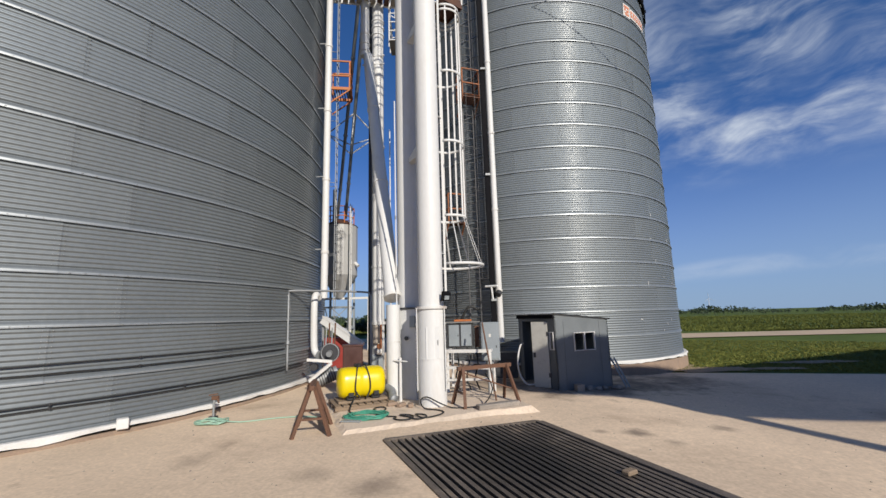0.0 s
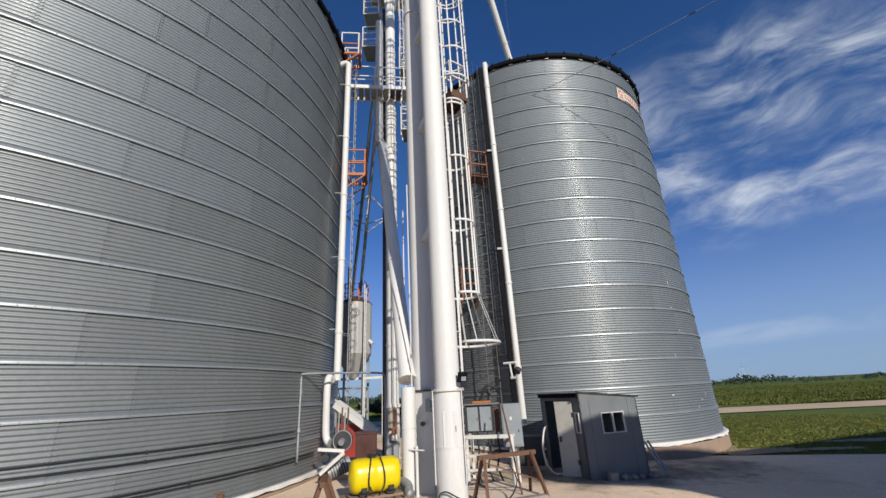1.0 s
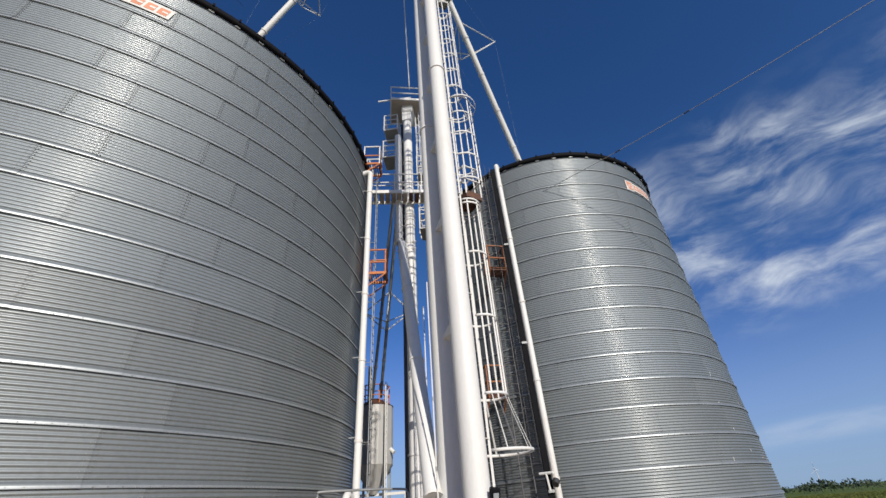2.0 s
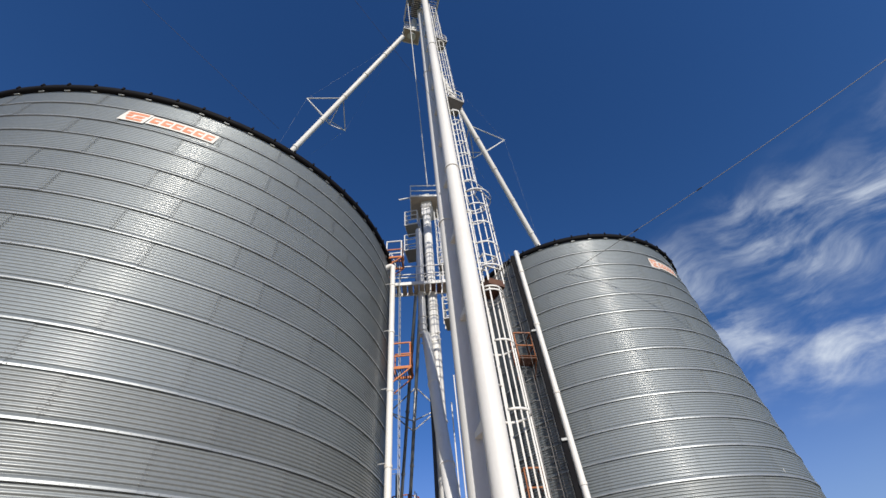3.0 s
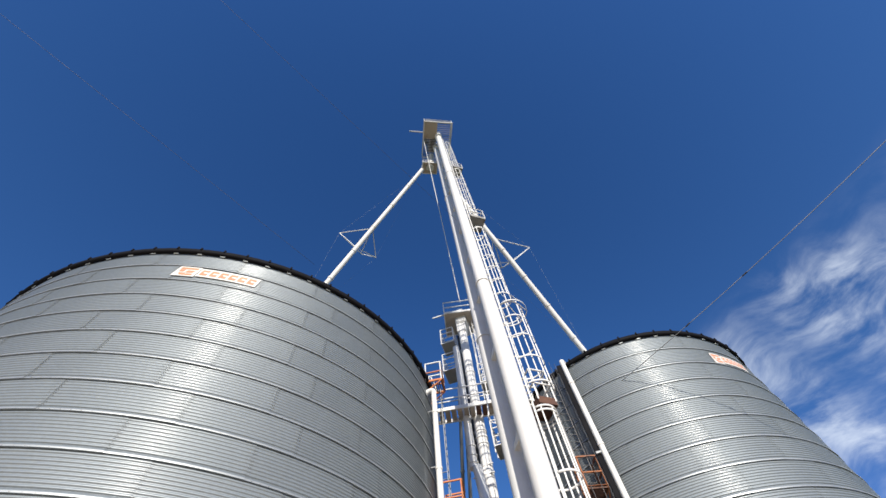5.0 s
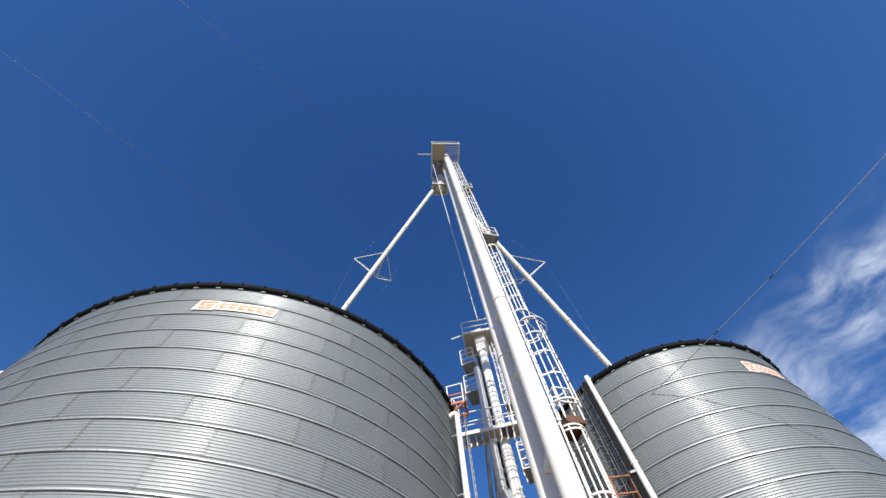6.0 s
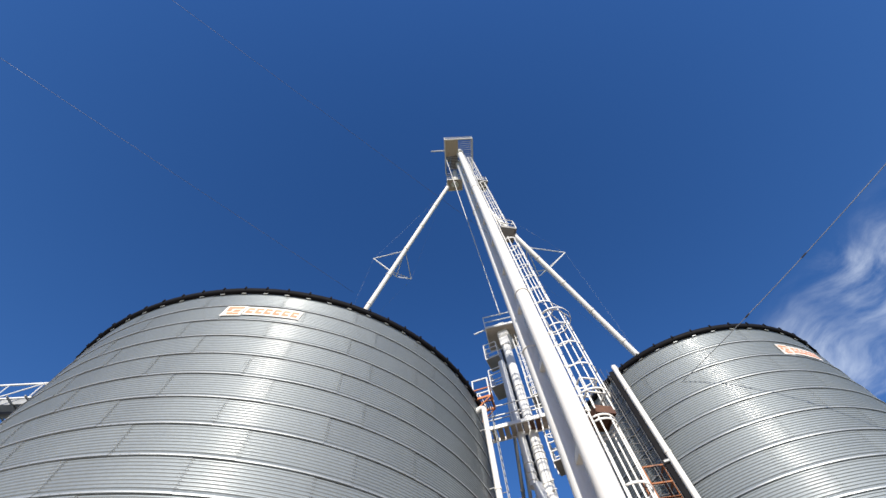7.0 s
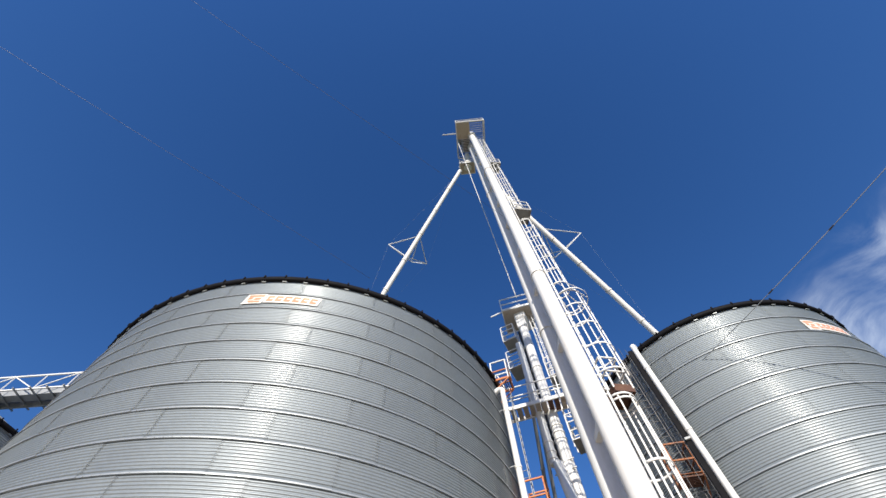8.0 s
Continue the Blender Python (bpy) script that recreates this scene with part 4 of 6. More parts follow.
def back_leg():
    t = thing("bucket_elevator", "shorter white bucket elevator behind with a caged ladder", "bucket elevator", (RX, RY, 0))
    tr = rod("trunk", (0, 0, 0), (0, 0, 20.5), 0.22, M["white"], t, n=24)
    for z in (3.5, 8.0, 12.6, 12.9, 13.2, 16.5):
        rod("flange", (0, 0, z - 0.03), (0, 0, z + 0.03), 0.25, M["white"], tr, n=24)
    sp = rod("down_pipe", (LX - RX + 0.05, LY - RY, 11.6), (LX - RX + 0.05, LY - RY, 18.3), 0.17, M["white"], t, n=20)
    for z in (11.8, 12.1, 12.5, 15.0):
        rod("flange", (LX - RX + 0.05, LY - RY, z - 0.03), (LX - RX + 0.05, LY - RY, z + 0.03), 0.20, M["white_worn"], sp, n=20)
    # grey trunk standing in shade; the dark steel colour puts that shade in
    bar("back_trunk", (-0.37, 0.75, 0), (-0.37, 0.75, 20.3), 0.19, 0.19, M["dark"], t, "grey square return trunk, its shade painted dark")
    box("pipe_joint", (0.5, 0.35, 0.35), (-0.2, -0.05, 11.45), M["white_worn"], t, rot=(0, 0, 10), bevel=0.05)
    for z in (11.25, 11.6):
        rod("clamp", (-0.55, -0.2, z), (0.28, -0.2, z + 0.05), 0.03, M["white_worn"], t, n=6)
    # base box and pipe fittings
    box("base_box", (0.40, 0.4, 0.5), (0.0, -0.1, 0.25), M["boxgrey"], t, "grey base box", bevel=0.02)
    box("gear_box", (0.19, 0.24, 0.62), (-0.03, -0.25, 1.18), M["deck"], t, "tan gear box", bevel=0.03)
    rod("drive_shaft", (0.14, -0.3, 0.5), (0.14, -0.3, 1.5), 0.035, M["rust_orange"], t, n=10)
    rod("valve_body", (0.04, -0.42, 0.62), (0.20, -0.42, 0.62), 0.10, M["white_worn"], t, n=14)
    rod("valve_wheel", (0.12, -0.5, 0.8), (0.12, -0.53, 0.8), 0.09, M["rust_orange"], t, n=14)
    rod("base_flange", (0, 0, 1.5), (0, 0, 1.6), 0.29, M["white_worn"], t, n=20)
    # head
    hc = Vector((-0.09, 0.1, 20.65))
    p = box("head_platform", (1.6, 1.6, 0.06), hc, M["deck"], t, "stained head platform", rot=(0, 0, 12))
    R = Matrix.Translation(hc) @ Matrix.Rotation(radians(12), 4, "Z")
    for sx, sy, lx, ly in ((-1, 0, 0.05, 1.6), (1, 0, 0.05, 1.6), (0, -1, 1.6, 0.05), (0, 1, 1.6, 0.05)):
        part("edge_beam", add_box(bmesh.new(), (lx, ly, 0.14), R @ pose(sx * 0.81, sy * 0.81, 0)), M["white"], p)
        for hz in (0.5, 1.0):
            part("guard_rail", add_box(bmesh.new(), (lx, ly, 0.04), R @ pose(sx * 0.81, sy * 0.81, hz)), M["white"], p)
    for sx in (-1, 1):
        for sy in (-1, 1):
            part("rail_post", add_box(bmesh.new(), (0.045, 0.045, 1.05), R @ pose(sx * 0.81, sy * 0.81, 0.5)), M["white"], p)
    box("head_casing", (0.62, 1.2, 1.1), (0.05, 0.25, 20.7), M["white"], t, "white head casing", bevel=0.08)
    box("collar_box", (0.5, 0.5, 0.9), (0, 0, 20.0), M["white"], t, bevel=0.03)
    part("boom_arm", add_bar(bmesh.new(), (-1.5, -0.5, 21.0), (0.3, -0.5, 21.0), 0.06, 0.06), M["white"], t)
    # side balconies
    def balcony(cx, cy, z, w, d):
        b = box("balcony_floor", (w, d, 0.05), (cx, cy, z), M["grating"], t, "small caged steel balcony")
        for sx in (-1, 1):
            for sy in (-1, 1):
                bar("rail_post", (cx + sx * w / 2, cy + sy * d / 2, z), (cx + sx * w / 2, cy + sy * d / 2, z + 1.15), 0.04, 0.04, M["white"], b)
        for hz in (0.0, 0.4, 0.78, 1.15):
            for sx in (-1, 1):
                bar("guard_rail", (cx + sx * w / 2, cy - d / 2, z + hz), (cx + sx * w / 2, cy + d / 2, z + hz), 0.035, 0.035, M["white"], b)
                bar("guard_rail", (cx - w / 2, cy + sx * d / 2, z + hz), (cx + w / 2, cy + sx * d / 2, z + hz), 0.035, 0.035, M["white"], b)
    balcony(-0.85, 0.1, 16.8, 0.7, 0.9)
    balcony(-0.85, 0.2, 18.9, 0.7, 0.9)
    balcony(0.85, 0.25, 12.3, 0.75, 0.9)
    balcony(0.75, 0.25, 15.6, 0.6, 0.9)
    # caged ladder
    x0, y0 = 0.42, 0.2
    for dy in (0, 0.4):
        bar("ladder_rail", (x0, y0 + dy, 12.3), (x0, y0 + dy, 21.5), 0.04, 0.02, M["white"], t)
    first = rod("rung", (x0, y0, 0), (x0, y0 + 0.4, 0), 0.012, M["white"], t, n=6)
    first.matrix_basis = Matrix.Translation((0, 0, 12.5))
    z = 12.805
    while z < 21:
        share(first, t, Matrix.Translation((0, 0, z)))
        z += 0.305
    z = 14.0
    hoop = None
    while z < 20.5:
        if hoop is None:
            pts = [(x0 + 0.36 + 0.36 * math.cos(a), y0 + 0.2 + 0.36 * math.sin(a), 0) for a in [radians(-150 + 15 * i) for i in range(21)]]
            hoop = tube("cage_hoop", pts, 0.012, M["white"], t, n=6, flat=2.5)
            hoop.matrix_basis = Matrix.Translation((0, 0, z))
        else:
            share(hoop, t, Matrix.Translation((0, 0, z)))
        z += 1.2
    for k in range(5):
        a = radians(-120 + 60 * k)
        bar("cage_bar", (x0 + 0.36 + 0.35 * math.cos(a), y0 + 0.2 + 0.35 * math.sin(a), 14.0), (x0 + 0.36 + 0.35 * math.cos(a), y0 + 0.2 + 0.35 * math.sin(a), 20.5), 0.03, 0.01, M["white"], t)
    return t


back_leg()


def low_spout():
    t = thing("grain_spout", "white spout pipe dropping into an upright receiving pipe", "grain spout")
    a, b = Vector((-2.50, 13.85, 11.5)), Vector((-1.05, 8.85, 2.15))
    u = (b - a).normalized()
    p = rod("spout_pipe", a, b, 0.18, M["white"], t, n=22)
    rod("end_ring", b - u * 0.04, b + u * 0.02, 0.195, M["white_worn"], p, n=22)
    for f in (0.33, 0.66):
        q = a + (b - a) * f
        rod("flange", q - u * 0.03, q + u * 0.03, 0.205, M["white"], p, n=22)
    rod("receiving_pipe", (-1.02, 8.66, 0), (-1.02, 8.66, 1.98), 0.145, M["white"], t, n=20)
    rod("pipe_band", (-1.02, 8.66, 1.2), (-1.02, 8.66, 1.23), 0.152, M["white_worn"], t, n=20)
    bar("bracket", (-1.0, 8.50, 0.85), (-0.7, 8.42, 0.83), 0.03, 0.02, M["white"], t)
    rod("drain_pipe", (-0.86, 8.50, 0.0), (-0.86, 8.50, 0.9), 0.03, M["white"], t, n=8)


low_spout()


# ---- walkway from the large bin to the back leg ----
def walkway():
    t = thing("catwalk", "white railed steel catwalk between bin eave and elevator", "catwalk")
    a, b = Vector((-3.9, 13.05, 13.9)), Vector((-0.3, 13.72, 14.0))
    u = (b - a).normalized()
    n = Vector((-u.y, u.x, 0)).normalized()
    for s in (0.0, 0.75):
        bar("side_beam", a + n * s, b + n * s, 0.05, 0.16, M["white"], t)
        for hz in (0.55, 1.05):
            bar("guard_rail", a + n * s + Vector((0, 0, hz)), b + n * s + Vector((0, 0, hz)), 0.04, 0.04, M["white"], t)
        for i in range(4):
            p = a + (b - a) * (i / 3) + n * s
            bar("rail_post", p, p + Vector((0, 0, 1.05)), 0.04, 0.04, M["white"], t)
    k = 14
    for i in range(k):
        p = a + (b - a) * ((i + 0.5) / k)
        bar("floor_plank", p + n * 0.03 - Vector((0, 0, 0.03)), p + n * 0.72 - Vector((0, 0, 0.03)), 0.2, 0.03, M["brown"] if i in (7, 8) else M["deck"], t)
    bar("brace", a + Vector((0.3, 0, 1.05)), a + Vector((0.05, 0, 2.0)), 0.05, 0.05, M["white"], t)


walkway()


# ---- fixtures on the large bin: drop pipe, ladder, orange landings ----
def drop_pipe(label, x, y, z0, z1, r, into):
    t = thing("drop_pipe", label, "pipe")
    k = 5
    p = rod("pipe", (x, y, z0), (x, y, z1), r, M["white"], t, n=16)
    for i in range(k):
        z = z0 + (z1 - z0) * (i + 0.6) / k
        rod("pipe_joint", (x, y, z - 0.04), (x, y, z + 0.04), r + 0.018, M["white_worn"], p, n=16)
        bar("wall_bracket", (x, y, z + 0.1), (x + into[0], y + into[1], z + 0.1), 0.03, 0.03, M["zinc"], p)
    tube("elbow", smooth_path([(x, y, z1 - 0.05), (x, y, z1 + 0.12), (x + into[0] * 0.4, y + into[1] * 0.4, z1 + 0.2), (x + into[0], y + into[1], z1 + 0.12)]), r, M["white"], t, n=14)
    return t


def bin_ladder(label, x, y, z0, z1, ang, mat, caged=True):
    t = thing("ladder", label, "ladder", (x, y, 0), ang)
    for s in (-0.2, 0.2):
        bar("ladder_rail", (s, 0, z0), (s, 0, z1), 0.04, 0.02, mat, t)
    first = rod("rung", (-0.2, 0, 0), (0.2, 0, 0), 0.012, mat, t, n=6)
    first.matrix_basis = Matrix.Translation((0, 0, z0 + 0.15))
    z = z0 + 0.45
    while z < z1:
        share(first, t, Matrix.Translation((0, 0, z)))
        z += 0.305
    z = z0 + 1
    while z < z1:
        bar("wall_bracket", (-0.2, 0, z), (-0.2, -0.24, z), 0.03, 0.01, mat, t)
        bar("wall_bracket", (0.2, 0, z), (0.2, -0.24, z), 0.03, 0.01, mat, t)
        z += 2.4
    if not caged:
        return t
    # safety cage hoops of thin rod
    z = z0 + 2.6
    while z < z1:
        pts = [(0.36 * math.cos(a), 0.30 + 0.36 * math.sin(a), z) for a in [radians(-45 + 13.5 * i) for i in range(21)]]
        tube("cage_hoop", pts, 0.009, mat, t, n=5)
        z += 1.5
    for k in range(5):
        a = radians(-10 + 50 * k)
        rod("cage_bar", (0.36 * math.cos(a), 0.30 + 0.36 * math.sin(a), z0 + 2.6), (0.36 * math.cos(a), 0.30 + 0.36 * math.sin(a), z1), 0.008, mat, t, n=5)
    return t


def landing(label, x, y, z, ang, w=0.75, d=0.7, top=None, paint=None):
    """A small landing with railing and knee braces; ang turns its outer side away from the wall."""
    t = thing("ladder_landing", label, "landing", (x, y, z), ang)
    paint = paint or M["orange"]
    top = top or paint
    for k in range(8):
        bar("floor_bar", (-w / 2, d * (k + 0.5) / 8, 0), (w / 2, d * (k + 0.5) / 8, 0), 0.03, 0.045, M["brown"], t)
    for sx in (-1, 1):
        bar("floor_angle", (sx * w / 2, 0, 0), (sx * w / 2, d, 0), 0.05, 0.05, paint, t)
    for sx in (-1, 1):
        for yy in (0.02, d - 0.02):
            bar("rail_post", (sx * w / 2, yy, 0), (sx * w / 2, yy, 1.05), 0.045, 0.045, top, t)
        for hz in (0.5, 1.05):
            bar("guard_rail", (sx * w / 2, 0, hz), (sx * w / 2, d, hz), 0.045, 0.045, top if hz > 1 else paint, t)
        bar("toe_board", (sx * w / 2, 0, 0.05), (sx * w / 2, d, 0.05), 0.012, 0.07, paint, t)
        bar("knee_brace", (sx * w / 2, d, 0), (sx * w / 2, 0, -0.55), 0.04, 0.04, paint, t)
    for hz in (0.5, 1.05):
        bar("guard_rail", (-w / 2, d, hz), (w / 2, d, hz), 0.045, 0.045, top if hz > 1 else paint, t)
    bar("toe_board", (-w / 2, d, 0.05), (w / 2, d, 0.05), 0.07, 0.012, paint, t)
    return t


drop_pipe("white vertical drop pipe fixed to the large bin", -3.50, 12.15, 2.35, 13.95, 0.105, (-0.35, 0.0))
bin_ladder("thin grey steel ladder running up the large bin", -3.42, 13.05, 0.4, 14.8, -83, M["zinc"], False)
landing("orange rusty steel landing on the large bin ladder", -3.66, 13.05, 9.5, -83)
landing("orange steel landing with white rails at the bin eave", -3.85, 12.45, 14.62, -83, top=M["white"])

# ---- fixtures on the smaller bin ----
drop_pipe("white vertical drop pipe fixed to the smaller bin", 1.92, 13.28, 0.85, 14.6, 0.10, (0.12, 0.32))
bar_t = thing("conduit", "black vertical cable trunking beside the white pipe", "conduit")
bar("trunking", (1.73, 13.36, 0.6), (1.73, 13.36, 14.6), 0.17, 0.12, M["black"], bar_t)
for zz in (2.2, 6.5, 10.5):
    box("clamp", (0.18, 0.16, 0.08), (1.74, 13.31, zz), M["zinc"], bar_t)
bin_ladder("dark caged ladder running up the smaller bin", 1.18, 13.78, 0.3, 14.8, 198, M["dark"])
landing("orange rusty steel landing on the smaller bin ladder", 1.10, 13.85, 9.45, 198, 0.65, 0.6, paint=M["rust_orange"])
landing("orange rusty steel landing low on the smaller bin", 0.50, 14.45, 5.0, 198, 0.6, 0.5, paint=M["rust_orange"])


def tap():
    t = thing("valve_pipe", "short white tee pipe with a valve", "pipe")
    rod("tee", (1.45, 12.95, 2.62), (1.80, 12.75, 2.62), 0.035, M["white"], t, n=8)
    rod("stem", (1.62, 12.85, 2.62), (1.66, 12.85, 2.2), 0.03, M["white"], t, n=8)
    rod("feed", (1.80, 12.75, 2.62), (1.80, 13.4, 2.62), 0.03, M["white"], t, n=8)
    rod("valve", (1.86, 13.12, 2.35), (1.92, 13.2, 2.45), 0.10, M["dark"], t, n=12)
    tube("dark_hose", smooth_path([(1.2, 13.35, 1.9), (0.9, 13.3, 2.0), (0.6, 13.4, 1.5), (0.4, 13.5, 1.35)]), 0.04, M["rubber"], t)


tap()


# ---- brand decals as plain shapes on the walls, no lettering ----
def decal(label, c, r, a0, a1, zb, zt):
    t = thing("wall_sign", label, "sign")

    def patch(name, f0, f1, z0, z1, lift, mat, lean=0.035):
        """A slanting piece of the sign, curved with the wall."""
        n = 6
        verts, faces = [], []
        for i in range(n + 1):
            for z in (z0, z1):
                a = radians(a0 + (a1 - a0) * (f0 + (f1 - f0) * i / n + lean * (z - 0.5)))
                rr = r + lift
                verts.append((c.x + rr * math.cos(a), c.y + rr * math.sin(a), zb + (zt - zb) * z))
        for i in range(n):
            faces.append((2 * i, 2 * i + 2, 2 * i + 3, 2 * i + 1))
        return from_lists(name, verts, faces, mat, t)
    patch("plate", 0, 0.265, 0, 1, 0.052, M["sign"])
    patch("plate", 0.275, 1, 0.10, 0.92, 0.052, M["sign"])
    patch("emblem_bar", 0.03, 0.24, 0.70, 0.90, 0.057, M["decal"])
    patch("emblem_bar", 0.04, 0.10, 0.42, 0.66, 0.057, M["decal"])
    patch("emblem_bar", 0.13, 0.22, 0.36, 0.60, 0.057, M["decal"], 0.12)
    patch("emblem_bar", 0.03, 0.11, 0.10, 0.32, 0.057, M["decal"], -0.1)
    patch("emblem_bar", 0.15, 0.23, 0.10, 0.28, 0.057, M["decal"])
    for k in range(6):
        x = 0.30 + 0.115 * k
        patch("colour_block", x, x + 0.088, 0.24, 0.78, 0.057, M["decal"])
        patch("block_gap", x + 0.034, x + 0.088, 0.44, 0.57, 0.061, M["sign"])


decal("white and orange maker's decal near the bin eave", CL, RL, -65.2, -50.0, 13.22, 13.76)
decal("white and orange maker's decal near the bin eave", CR, RR, -58, -40, 13.07, 13.62)


# ---- elevator pad ----
def pad():
    a, b = Vector((1.81, 7.73)), Vector((1.81, 7.73)) + GU * 3.62
    v = Vector((-GU.y, GU.x)) * -1
    if v.y < 0:
        v = -v
    c, d = b + v * 3.6, a + v * 3.6
    bm = bmesh.new()
    corners = [b, a, d, c]
    mid = (b + a + d + c) / 4
    edge = []
    for i in range(4):
        p, q = corners[i], corners[(i + 1) % 4]
        for k in range(40):
            e = p + (q - p) * (k / 40)
            w = 0.07 * noise.noise((e.x * 2.2, e.y * 2.2, 0.3)) + 0.03 * noise.noise((e.x * 9, e.y * 9, 1.3))
            edge.append(e + (e - mid).normalized() * w)
    n = len(edge)
    low = [bm.verts.new((p.x, p.y, ground_z(p.x, p.y) - 0.02)) for p in edge]
    top = []
    for p in edge:
        inn = p - (p - mid).normalized() * (0.16 + 0.06 * noise.noise((p.x * 6, p.y * 6, 2.0)))
        top.append(bm.verts.new((inn.x, inn.y, 0.045)))
    bm.faces.new(top)
    for i in range(n):
        bm.faces.new((low[i], low[(i + 1) % n], top[(i + 1) % n], top[i]))
    ob = part("elevator_pad", bm, M["pad"])
    tagged(ob, "pale spalled concrete pad under the elevator", "concrete pad", kind="structure")


pad()


# ---- grey hut ----
def hut():
    t = thing("hut", "small grey sheet metal hut with an open door", "hut", (2.77, 10.06, ground_z(2.9, 10.4) - 0.02), 19.4)
    W, D, th = 1.62, 1.72, 0.04
    hA, hB = 1.82, 1.66

    def wall(name, outline, holes, depth, m, lab=""):
        """A wall plate in its own plane, outline along x and z, with rectangular holes; thickness along y."""
        xs = sorted({p[0] for p in outline} | {h for q in holes for h in (q[0], q[1])})
        zs = sorted({0.0, 3.0} | {h for q in holes for h in (q[2], q[3])})
        bm = bmesh.new()
        tops = lambda x: outline[0][1] + (outline[1][1] - outline[0][1]) * (x - outline[0][0]) / (outline[1][0] - outline[0][0])
        for i in range(len(xs) - 1):
            for j in range(len(zs) - 1):
                cx, cz = (xs[i] + xs[i + 1]) / 2, (zs[j] + min(zs[j + 1], 1.7)) / 2
                if any(q[0] < cx < q[1] and q[2] < cz < q[3] for q in holes):
                    continue
                z1a, z1b = (tops(xs[i]), tops(xs[i + 1])) if zs[j + 1] == 3.0 else (zs[j + 1], zs[j + 1])
                P = [(xs[i], zs[j]), (xs[i + 1], zs[j]), (xs[i + 1], z1b), (xs[i], z1a)]
                f = [bm.verts.new((x, 0, z)) for x, z in P]
                g = [bm.verts.new((x, depth, z)) for x, z in P]
                bm.faces.new(f)
                bm.faces.new(list(reversed(g)))
                for k in range(4):
                    bm.faces.new((f[k], g[k], g[(k + 1) % 4], f[(k + 1) % 4]))
        bmesh.ops.remove_doubles(bm, verts=bm.verts, dist=0.0005)
        bmesh.ops.transform(bm, matrix=m, verts=bm.verts)
        return part(name, bm, M["hut"], t, lab)

    win = (0.55, 1.17, 0.93, 1.36)
    front = wall("front_wall", ((0, hA), (W, hB)), [win], th, Matrix())
    wall("back_wall", ((0, hA), (W, hB)), [], th, pose(0, D - th, 0))
    side = wall("door_wall", ((0, hA), (D, hA)), [(0.07, 0.22, 0.96, 1.40), (0.30, 1.52, 0.03, 1.66)], th, Matrix(((0, -1, 0, th), (1, 0, 0, 0), (0, 0, 1, 0), (0, 0, 0, 1))))
    wall("end_wall", ((0, hB), (D, hB)), [], th, Matrix(((0, -1, 0, W), (1, 0, 0, 0), (0, 0, 1, 0), (0, 0, 0, 1))))
    # vertical sheet seams
    for x in (0.27, 1.35):
        box("seam_strip", (0.025, 0.008, 1.6), (x, -0.005, 0.85), M["hut"], front, bevel=0)
    # roof: a corrugated sheet, uneven at its edge
    n = 36
    verts, faces = [], []
    for i in range(n + 1):
        y = -0.07 + (D + 0.14) * i / n
        dz = 0.014 * math.cos(i * math.pi) + 0.012 * noise.noise((i * 0.7, 0.2, 0.1))
        for x, z in ((-0.10, hA + 0.018), (W + 0.06, hB + 0.008)):
            ex = 0.03 * noise.noise((i * 0.45, 3.1, x))
            verts += [(x + ex, y, z + dz + 0.012), (x + ex, y, z + dz)]
    for i in range(n):
        a, b = 4 * i, 4 * i + 4
        faces += [(a, a + 2, b + 2, b), (a + 1, b + 1, b + 3, a + 3), (a, b, b + 1, a + 1), (a + 2, a + 3, b + 3, b + 2)]
    roof = from_lists("roof", verts, faces, M["zinc"], t, "weathered grey corrugated roof sheet")
    for x in (-0.03,):
        box("fascia", (0.05, D + 0.04, 0.09), (x, D / 2, hA - 0.045), M["black"], roof)
    box("floor", (W - 0.1, D - 0.1, 0.03), (W / 2, D / 2, 0.02), M["wood"], t)
    # window in the front, two panes
    x0, x1, z0, z1 = win
    w = part("window", add_box(bmesh.new(), (0.03, 0.05, z1 - z0), pose((x0 + x1) / 2, 0.0, (z0 + z1) / 2)), M["white_worn"], t, "two-pane sliding window")
    for xx in (x0, x1):
        box("frame_side", (0.02, 0.055, z1 - z0 + 0.04), (xx, 0, (z0 + z1) / 2), M["white_worn"], w)
    for zz in (z0, z1):
        box("frame_rail", (x1 - x0, 0.055, 0.02), ((x0 + x1) / 2, 0, zz), M["white_worn"], w)
    for cx in ((x0 + (x0 + x1) / 2) / 2, (x1 + (x0 + x1) / 2) / 2):
        pane = box("pane", ((x1 - x0) / 2 - 0.04, 0.006, z1 - z0 - 0.03), (cx, 0.02, (z0 + z1) / 2), M["glass"], w, bevel=0)
        pane.visible_shadow = False
    # small side window
    sw = box("side_window", (0.05, 0.03, 0.44), (0, 0.07, 1.18), M["white_worn"], t, "narrow side window")
    for yy in (0.22,):
        box("frame_side", (0.05, 0.02, 0.44), (0, yy, 1.18), M["white_worn"], sw)
    for zz in (0.97, 1.39):
        box("frame_rail", (0.05, 0.15, 0.02), (0, 0.145, zz), M["white_worn"], sw)
    p = box("pane", (0.006, 0.14, 0.42), (0.02, 0.145, 1.18), M["glass"], sw, bevel=0)
    p.visible_shadow = False
    # open door leaf, hinged at the near jamb
    hinge = Matrix.Translation((-0.01, 0.28, 0.05)) @ Matrix.Rotation(radians(38), 4, "Z")
    leaf = part("door", add_box(bmesh.new(), (0.035, 0.42, 1.6), hinge @ pose(-0.02, 0.21, 0.8), 0.004), M["door"], t, "pale grey door standing ajar")
